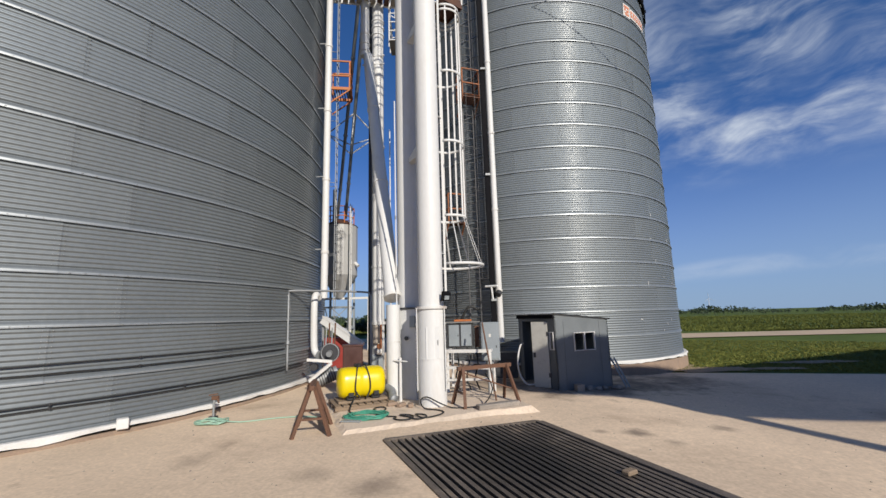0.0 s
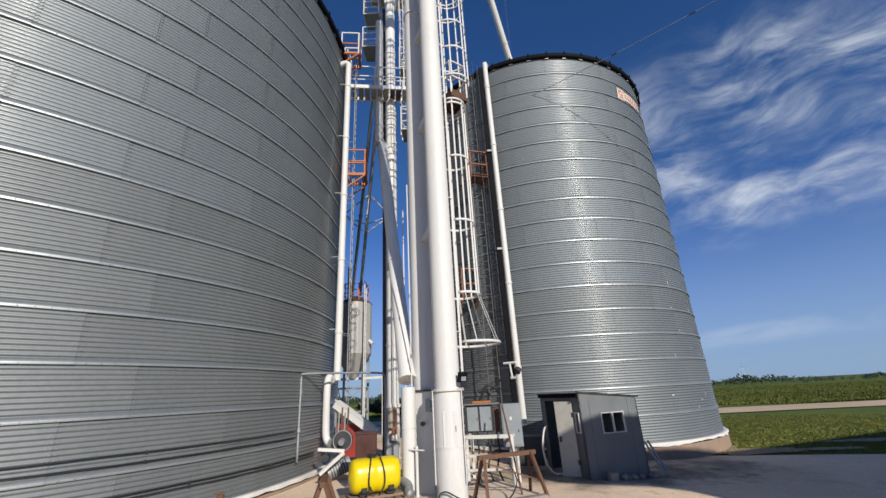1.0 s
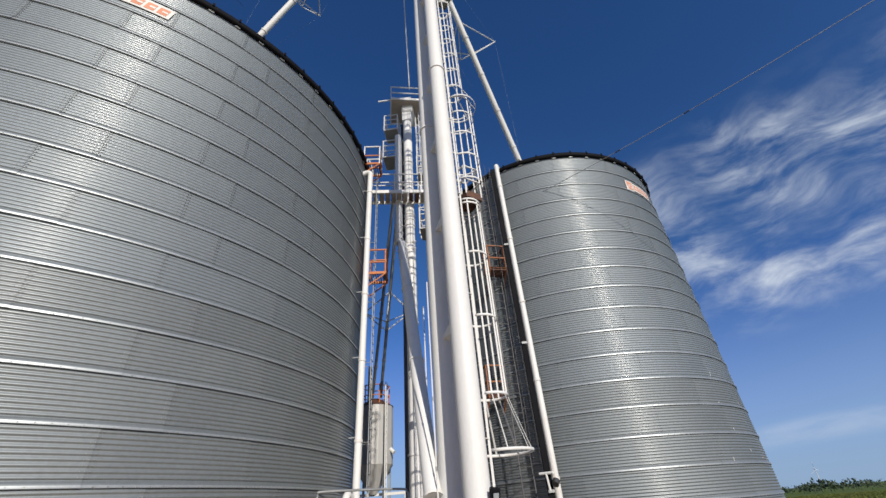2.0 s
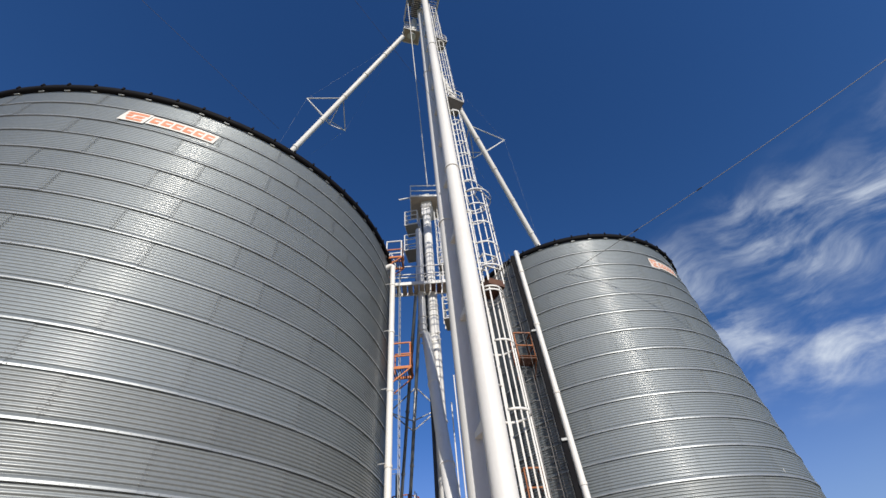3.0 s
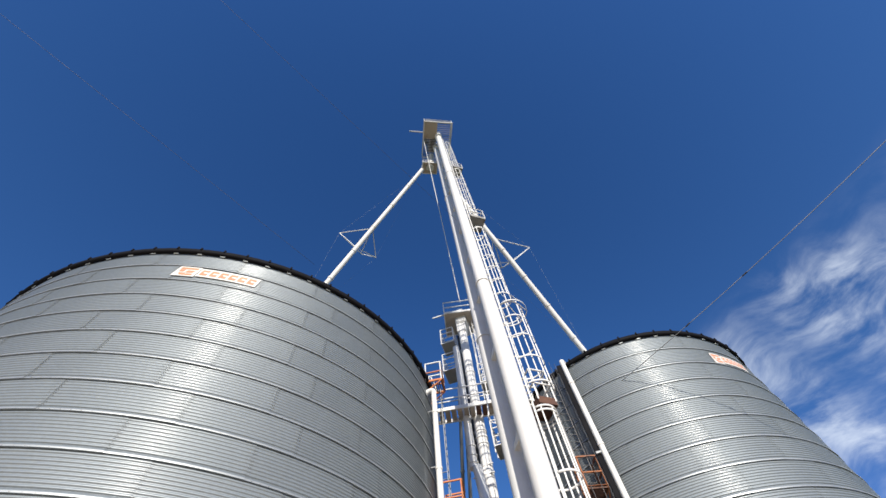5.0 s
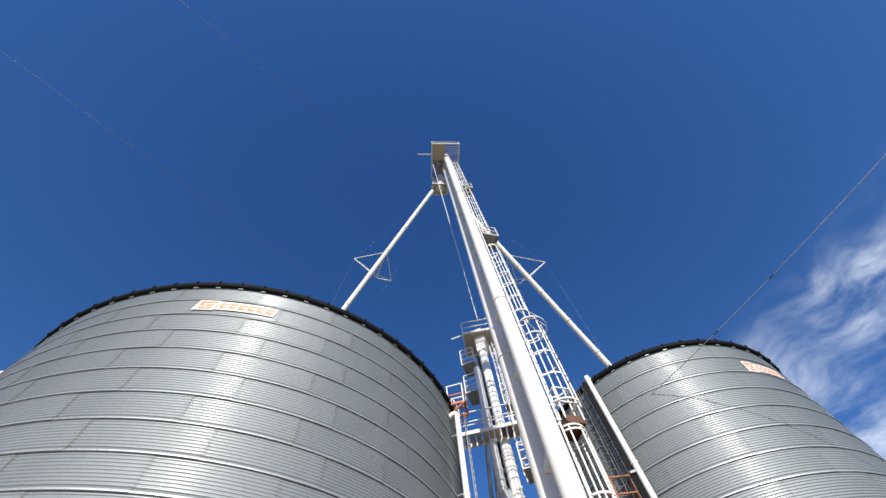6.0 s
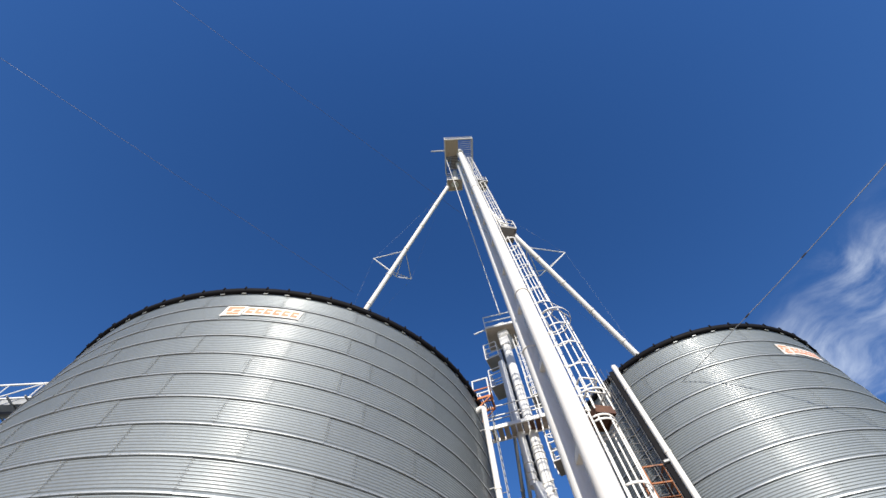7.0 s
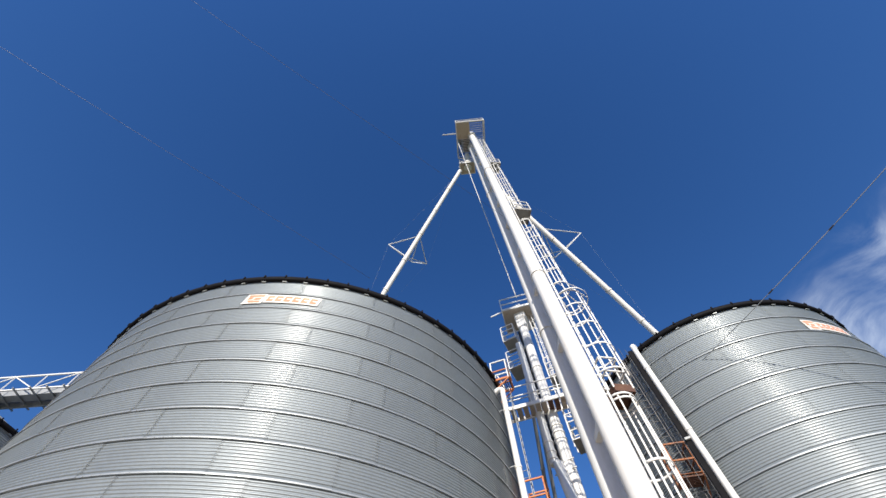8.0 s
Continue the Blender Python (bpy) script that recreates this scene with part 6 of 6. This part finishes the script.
# ---- hopper tank behind the elevators ----
def hopper_tank():
    t = thing("hopper_tank", "weathered white overhead hopper tank on steel legs", "hopper tank", (-5.82, 23.3, 0.0))
    gz = ground_z(-5.7, 23.3) - 0.02
    n = 14
    bm = bmesh.new()
    bmesh.ops.create_cone(bm, cap_ends=True, segments=n, radius1=1.0, radius2=1.0, depth=2.9, matrix=Matrix.Translation((0, 0, 5.65)))
    part("tank_body", bm, M["tank"], t)
    bm = bmesh.new()
    bmesh.ops.create_cone(bm, cap_ends=True, segments=n, radius1=0.2, radius2=1.0, depth=1.3, matrix=Matrix.Translation((0, 0, 3.55)))
    part("cone_bottom", bm, M["tank"], t)
    bm = bmesh.new()
    bmesh.ops.create_cone(bm, cap_ends=True, segments=n, radius1=1.04, radius2=0.25, depth=0.45, matrix=Matrix.Translation((0, 0, 7.32)))
    part("top_cone", bm, M["brown"], t, "rusty brown tank top")
    for k in range(4):
        a = radians(45 + 90 * k)
        x, y = 0.98 * math.cos(a), 0.98 * math.sin(a)
        bar("leg", (x, y, gz), (x, y, 6.5), 0.11, 0.11, M["boxgrey"], t)
        b = radians(135 + 90 * k)
        for z in (1.2, 2.4):
            bar("cross_beam", (x, y, z), (0.98 * math.cos(b), 0.98 * math.sin(b), z), 0.08, 0.08, M["boxgrey"], t)
        bar("diagonal", (x, y, 1.2), (0.9 * math.cos(b), 0.9 * math.sin(b), 2.4), 0.04, 0.04, M["boxgrey"], t)
    for s in (-0.18, 0.18):
        bar("ladder_rail", (0.82, -0.86 + s, gz), (0.82, -0.86 + s, 8.2), 0.05, 0.03, M["white"], t)
    for k in range(26):
        rod("rung", (0.82, -1.04, 0.3 + 0.3 * k), (0.82, -0.68, 0.3 + 0.3 * k), 0.014, M["white"], t, n=5)
    # orange railing on top
    for k in range(6):
        a = 2 * math.pi * k / 6
        bar("rail_post", (0.8 * math.cos(a), 0.8 * math.sin(a), 7.1), (0.8 * math.cos(a), 0.8 * math.sin(a), 8.2), 0.05, 0.05, M["orange"], t)
        b = 2 * math.pi * (k + 1) / 6
        for z in (7.65, 8.2):
            bar("guard_rail", (0.8 * math.cos(a), 0.8 * math.sin(a), z), (0.8 * math.cos(b), 0.8 * math.sin(b), z), 0.045, 0.045, M["orange"], t)
    rod("vent_pipe", (-0.35, 0, 7.2), (-0.35, 0, 9.4), 0.12, M["white"], t, n=12)
    rod("side_light", (0.95, -0.3, 4.9), (1.15, -0.4, 4.7), 0.10, M["white"], t, n=10)
    bar("side_post", (1.7, 0.0, gz), (1.7, 0.0, 2.9), 0.14, 0.14, M["white"], t)
    bar("side_beam", (-0.9, 0.0, 2.9), (1.75, 0.0, 2.9), 0.12, 0.12, M["white"], t)


hopper_tank()


def back_spout(label, S, E, r, mat):
    t = thing("grain_spout", label, "grain spout")
    S, E = Vector(S), Vector(E)
    p = rod("spout_pipe", S, E, r, mat, t, n=14)
    d = (E - S).normalized()
    for f in (0.3, 0.6, 0.85):
        q = S + (E - S) * f
        rod("flange", q - d * 0.03, q + d * 0.03, r + 0.03, M["zinc"], p, n=14)
    return t


a = back_spout("dull grey spout sloping down to the hopper tank", (-2.5, 14.8, 19.0), (-5.5, 23.2, 7.6), 0.09, M["galv_band"])
stay_truss(a, (-4.48, 20.3, 11.5), (-0.21, 0.58, -0.79), [(-5.75, 20.0, 11.4), (-4.5, 20.0, 10.75), (-3.25, 20.7, 11.5)], M["white"])
back_spout("dull grey spout sloping down to the hopper tank", (-2.9, 14.7, 16.5), (-5.95, 23.1, 7.6), 0.085, M["galv_band"])


# ---- conveyor bridge between bin peaks ----
def conveyor():
    t = thing("conveyor_bridge", "white railed conveyor bridge between two bin roofs", "conveyor")
    a, b = Vector((-33.0, 2.6, 19.25)), Vector((CL.x, CL.y, 19.55))
    d = b - a
    u = d.normalized()
    n = Vector((-u.y, u.x, 0))
    bar("trough", a + Vector((0, 0, 0.2)), b + Vector((0, 0, 0.2)), 0.5, 0.5, M["zinc"], t)
    k = 12
    for s in (-0.65, 0.65):
        for hz in (-0.05, 1.0):
            bar("chord", a + n * s + Vector((0, 0, hz)), b + n * s + Vector((0, 0, hz)), 0.08, 0.08, M["white"], t)
        for i in range(k):
            p, q = a + d * (i / k) + n * s, a + d * ((i + 1) / k) + n * s
            bar("diagonal", p + Vector((0, 0, -0.05 if i % 2 else 1.0)), q + Vector((0, 0, 1.0 if i % 2 else -0.05)), 0.05, 0.05, M["white"], t)
            bar("post", p + Vector((0, 0, -0.05)), p + Vector((0, 0, 1.0)), 0.05, 0.05, M["white"], t)
    for i in range(k * 2):
        p = a + d * (i / (k * 2))
        bar("cross_tie", p + n * -0.85 + Vector((0, 0, -0.10)), p + n * 0.85 + Vector((0, 0, -0.10)), 0.07, 0.07, M["zinc"], t)
    bm = bmesh.new()
    add_bar(bm, a + n * 0.45 + Vector((0, 0, -0.02)), b + n * 0.45 + Vector((0, 0, -0.02)), 0.03, 0.55)
    part("walk_deck", bm, M["grating"], t)


conveyor()


# ---- cables ----
def sag_cable(name, label, a, b, sag, r, mat):
    t = thing(name, label, "cable")
    a, b = Vector(a), Vector(b)
    pts = [a + (b - a) * (i / 40) - Vector((0, 0, sag * 4 * (i / 40) * (1 - i / 40))) for i in range(41)]
    tube("wire", pts, r, mat, t, n=5)
    return t, pts


t, pts = sag_cable("power_cable", "thin sagging power cable fixed to the bin", (3.60, 13.17, 12.85), (16.5, 3.3, 13.4), 0.32, 0.012, M["zinc"])
for i in (8, 14):
    rod("splice", pts[i] - Vector((0.07, -0.06, 0)), pts[i] + Vector((0.07, -0.06, 0)), 0.025, M["dark"], t, n=6)
sag_cable("guy_wire", "thin dark wire crossing the sky to the elevator", (-22, -36, 20), (-0.5, 8.0, 20.3), 0.2, 0.006, M["dark"])
sag_cable("guy_wire", "thin dark wire crossing the sky to the bin roof", (-26.5, -36.5, 19.5), (-6.6, 6.4, 17.0), 0.2, 0.006, M["dark"])
sag_cable("hoist_rope", "pale rope hanging from the elevator head", (-1.57, 7.92, 39.7), (-1.90, 13.4, 21.31), 0.25, 0.03, M["white"])


# ---- unseen open canopy added behind the camera, shaped to cast the shade on the yard ----
def canopy():
    t = thing("canopy", "large flat canopy on posts and two walls, added unseen for shade", "canopy")
    s, c = math.sin(radians(SUN_AZ + 180)), math.cos(radians(SUN_AZ + 180))
    W = lambda p, l: (p * c + l * s, -p * s + l * c)
    h = 6.25
    plan = [(5.75, -3.7), (5.95, -5.5), (6.4, -6.0), (7.5, -6.85), (7.85, -7.5), (7.8, -8.9), (8.04, -9.14), (9.27, -10.06), (12, -12), (26, -12), (26, -5.5), (22.6, -5.6), (13.8, -5.0), (7.3, -3.2)]
    bm = bmesh.new()
    lo = [bm.verts.new((*W(*q), h)) for q in plan]
    up = [bm.verts.new((*W(*q), h + 0.12)) for q in plan]
    bm.faces.new(lo)
    bm.faces.new(up)
    for i in range(len(plan)):
        j = (i + 1) % len(plan)
        bm.faces.new((lo[i], lo[j], up[j], up[i]))
    part("roof_deck", bm, M["zinc"], t)
    # walls added out of view to keep sky light off the shaded yard
    for (p0, l0), (p1, l1) in (((12.2, -11.9), (25.9, -11.9)), ((25.9, -11.9), (25.9, -5.6))):
        (x0, y0), (x1, y1) = W(p0, l0), W(p1, l1)
        bar("wall", (x0, y0, h / 2 - 0.4), (x1, y1, h / 2 - 0.4), 0.1, h + 0.2, M["dark"], t)
    for p, l in ((8.12, -9.0), (16, -11.6), (25, -11.6), (24, -6)):
        x, y = W(p, l)
        bar("post", (x, y, ground_z(x, y) - 0.05), (x, y, h), 0.75 if p < 8 else 0.3, 0.75 if p < 8 else 0.3, M["zinc"], t)


canopy()


# ---- fields, road and horizon ----
def strip(name, label, cat, x0, x1, y0, y1, lift, mat, nx=40, wob=0.4):
    verts, faces = [], []
    for i in range(nx + 1):
        x = x0 + (x1 - x0) * i / nx
        for y in (y0, y1):
            yy = y + wob * noise.noise((x * 0.13, y * 0.7, 2.2))
            verts.append((x, yy, ground_z(x, yy) + lift))
    for i in range(nx):
        faces.append((2 * i, 2 * i + 2, 2 * i + 3, 2 * i + 1))
    ob = from_lists(name, verts, faces, mat)
    return tagged(ob, label, cat, kind="structure")


strip("road", "pale gravel farm road across the grass", "road", -60, 260, 31.0, 37.5, 0.05, M["gravel"], 120)


def tufts(name, label, count, seed, region, h, mat):
    """Loose leaves and blades standing on the ground, one mesh."""
    rn = random.Random(seed)
    verts, faces = [], []
    for _ in range(count):
        x, y, s = region(rn)
        z = ground_z(x, y)
        for k in range(3):
            a = rn.uniform(0, 2 * math.pi)
            w, hh = s * rn.uniform(0.25, 0.5), s * h * rn.uniform(0.6, 1.3)
            dx, dy = math.cos(a) * w, math.sin(a) * w
            lx, ly = rn.uniform(-0.4, 0.4) * s, rn.uniform(-0.4, 0.4) * s
            o = len(verts)
            verts += [(x - dx, y - dy, z), (x + dx, y + dy, z), (x + dx * 0.3 + lx, y + dy * 0.3 + ly, z + hh)]
            faces.append((o, o + 1, o + 2))
    ob = from_lists(name, verts, faces, mat)
    return tagged(ob, label, "vegetation", kind="stuff")


def lawn(rn):
    d = 14 + 20 * rn.random() ** 1.3
    a = radians(rn.uniform(22, 60))
    x, y = d * math.sin(a), d * math.cos(a)
    return (x, y, 0.09) if y > 13.9 - 0.285 * (x - 7.5) + 0.3 else (x + 12, y + 6, 0.09)


def field(rn):
    d = 50 + 190 * rn.random() ** 1.5
    a = radians(rn.uniform(-25, 62))
    x, y = d * math.sin(a), d * math.cos(a)
    return (x, max(y, 39.5), 0.2 + d * 0.0012)


tufts("grass", "short mown grass blades beside the yard", 30000, 11, lawn, 0.35, M["blade"])
tufts("field_crop", "green crop field beyond the gravel road", 40000, 12, field, 0.55, M["crop"])


def clump_tree(bm_v, bm_f, x, y, z, h, w, rn, leaves):
    """Leaf clusters in an uneven crown with a short trunk, added to running lists."""
    o = len(bm_v)
    tr = 0.03 * h
    for k in range(5):
        a = 2 * math.pi * k / 5
        bm_v += [(x + tr * math.cos(a), y + tr * math.sin(a), z), (x + tr * 0.5 * math.cos(a), y + tr * 0.5 * math.sin(a), z + h * 0.5)]
    for k in range(5):
        k2 = (k + 1) % 5
        bm_f.append((o + 2 * k, o + 2 * k2, o + 2 * k2 + 1, o + 2 * k + 1))
    blobs = [(rn.uniform(-0.35, 0.35) * w, rn.uniform(-0.35, 0.35) * w, rn.uniform(0.35, 0.85) * h, rn.uniform(0.16, 0.30)) for _ in range(7)]
    for _ in range(leaves):
        bx, by, bz, br = rn.choice(blobs)
        v = Vector((rn.gauss(0, 1), rn.gauss(0, 1), rn.gauss(0, 0.8)))
        v = v.normalized() * rn.uniform(0.6, 1.05) * br
        c = Vector((x + bx + v.x * w, y + by + v.y * w, z + max(0.05 * h, bz + v.z * h * 0.8)))
        s = 0.11 * h * rn.uniform(0.6, 1.3)
        p, q = Vector((rn.gauss(0, 1), rn.gauss(0, 1), rn.gauss(0, 1))).normalized() * s, Vector((rn.gauss(0, 1), rn.gauss(0, 1), rn.gauss(0, 1))).normalized() * s
        o = len(bm_v)
        bm_v += [c - p, c + q, c + p, c - q]
        bm_f.append((o, o + 1, o + 2, o + 3))


def woods():
    rn = random.Random(21)
    v, f = [], []
    for i in range(800):
        a = radians(rn.uniform(-28, 64))
        d = rn.uniform(330, 620)
        dens = noise.noise((math.degrees(a) * 0.16, 0.3, 0.9))
        h = max(2.2, 4.6 + 4.5 * dens + rn.uniform(-1.0, 1.8))
        x, y = d * math.sin(a), d * math.cos(a)
        clump_tree(v, f, x, y, ground_z(x, y) - 0.2, h, h * rn.uniform(1.0, 1.8), rn, 40)
    tagged(from_lists("far_woods", v, f, M["leaf"]), "dark green line of trees along the horizon", "woods", kind="stuff")
    for lab, x, y, h, w, n in (("dark green bush growing beside the smaller bin", 21.0, 35.5 + 4, 2.3, 3.2, 700), ("dark green bush behind the hopper tank", -10.0, 47.0, 1.7, 5.0, 700),
                               ("dark green bush behind the elevators", -7.5, 52.0, 1.9, 5.0, 700)):
        t = thing("bush", lab, "bush")
        v, f = [], []
        clump_tree(v, f, x, y, ground_z(x, y), h, w, rn, n)
        from_lists("crown", v[10:], [tuple(i - 10 for i in q) for q in f[5:]], M["leaf"], t)
        from_lists("trunk", v[:10], f[:5], M["bark"], t)


woods()


def turbine():
    x, y = 331 * 2.6, 500 * 2.6
    z = ground_z(x, y)
    t = thing("wind_turbine", "tiny white wind turbine on the horizon", "wind turbine", (x, y, z))
    rod("mast", (0, 0, 0), (0, 0, 42), 1.1, M["white"], t, n=10, r2=0.6)
    box("nacelle", (1.8, 4, 1.8), (0, 0, 42), M["white"], t)
    for k in range(3):
        a = radians(95 + 120 * k)
        bar("blade", (0, -2.4, 42), (18 * math.cos(a), -2.4, 42 + 18 * math.sin(a)), 0.9, 0.3, M["white"], t)


turbine()


# ---- small finds ----
def white_hose():
    t = thing("vent_hose", "curved white plastic hose beside the hut door", "hose", (2.05, 10.75, ground_z(2.05, 10.75)))
    tube("hose", smooth_path([(0.12, 0.3, 1.02), (0.0, 0.12, 0.95), (-0.10, 0.0, 0.6), (-0.06, -0.02, 0.25), (0.08, -0.1, 0.04), (0.25, -0.2, 0.04)]), 0.022, M["white_worn"], t, n=10)


white_hose()


def antenna():
    t = thing("antenna_pole", "thin white pole carrying a small white box", "antenna", (-1.55, 12.6, 0.0))
    rod("pole", (0, 0, 0), (0, 0, 7.9), 0.02, M["white"], t, n=8)
    box("radio_box", (0.16, 0.12, 0.2), (-0.06, -0.06, 5.1), M["white"], t, "small white radio box")


antenna()


def pebbles():
    rn = random.Random(33)
    verts, faces = [], []
    for _ in range(420):
        a, d = radians(rn.uniform(-45, 60)), rn.uniform(2.5, 12)
        x, y = d * math.sin(a), d * math.cos(a)
        rel = Vector((x, y)) - G0
        if -0.2 < rel.dot(GU) < GW + 0.2 and -0.2 < rel.dot(GV) < GL + 0.2:
            continue
        if (Vector((x, y)) - CL).length < RL + 0.3:
            continue
        s = rn.uniform(0.005, 0.018)
        o = len(verts)
        z = ground_z(x, y)
        for k in range(5):
            b = 2 * math.pi * k / 5 + rn.uniform(-0.3, 0.3)
            verts.append((x + s * math.cos(b) * rn.uniform(0.7, 1.3), y + s * math.sin(b) * rn.uniform(0.7, 1.3), z - 0.002))
        verts.append((x, y, z + s * rn.uniform(0.5, 0.9)))
        faces += [(o + k, o + (k + 1) % 5, o + 5) for k in range(5)]
    tagged(from_lists("gravel", verts, faces, M["stone"]), "loose grit and pebbles scattered on the concrete", "gravel", kind="stuff")


pebbles()


def dark_crate(name, label, size, at, rz, mat):
    t = thing(name, label, "crate", at, rz)
    w, d, h = size
    box("crate_body", size, (0, 0, h / 2), mat, t, bevel=0.015)
    for z in (0.25 * h, 0.75 * h):
        box("crate_rib", (w + 0.03, d + 0.03, 0.03), (0, 0, z), mat, t)


dark_crate("motor_crate", "dark steel motor box behind the electrical rack", (0.9, 0.6, 0.7), (1.75, 12.2, ground_z(1.75, 12.2)), -10, M["dark"])


def bin_ticks():
    """White paint scuffs on the smaller bin."""
    rn = random.Random(8)
    t = thing("paint_marks", "scattered white paint scuffs on the bin wall", "paint marks")
    for k in range(13):
        a = radians(rn.uniform(-70, -32))
        z = rn.choice((0.9, 1.2, 1.9, 2.6, 3.4, 4.2, 5.0)) + rn.uniform(0, 0.3)
        w, h = rn.choice(((0.012, 0.06), (0.03, 0.014), (0.05, 0.01), (0.014, 0.035)))
        rr = RR + 0.034
        verts = []
        for da, dz in ((-w, -h), (w, -h * 0.7), (w * 0.8, h), (-w * 0.6, h * 0.8)):
            verts.append((CR.x + rr * math.cos(a + da / rr), CR.y + rr * math.sin(a + da / rr), z + dz))
        from_lists("scuff", verts, [(0, 1, 2, 3)], M["whitewash"], t)


bin_ticks()


def bare_soil():
    rn = random.Random(17)
    for k, (cx, cy, rx, ry) in enumerate(((9.3, 14.1, 1.3, 0.55), (11.2, 13.9, 1.0, 0.3), (8.6, 15.4, 0.5, 0.9), (13.5, 15.2, 1.6, 0.35))):
        n = 36
        verts = [(cx, cy, ground_z(cx, cy) + 0.03)]
        for i in range(n):
            a = 2 * math.pi * i / n
            q = 1 + 0.45 * noise.noise((math.cos(a) * 1.6 + k * 5, math.sin(a) * 1.6, 0.4)) + 0.15 * rn.uniform(-1, 1)
            x, y = cx + rx * q * math.cos(a), cy + ry * q * math.sin(a) - 0.1 * math.cos(a)
            verts.append((x, y, ground_z(x, y) + 0.02))
        faces = [(0, 1 + i, 1 + (i + 1) % n) for i in range(n)]
        tagged(from_lists("bare_soil", verts, faces, M["soil"]), "patch of bare tan soil in the grass", "soil", kind="structure")


bare_soil()


def thin_pole():
    """White conduit standing beside the front elevator."""
    t = thing("conduit_pole", "thin white conduit pole beside the tall elevator", "conduit", (-0.94, 8.7, 0))
    rod("pole", (0, 0, 0.0), (-0.018, 0, 6.69), 0.014, M["white"], t, n=8)
    for z in (1.2, 2.6, 3.9):
        rod("coupling", (-0.003 * z, 0, z - 0.04), (-0.003 * z, 0, z + 0.04), 0.02, M["zinc"], t, n=8)


thin_pole()
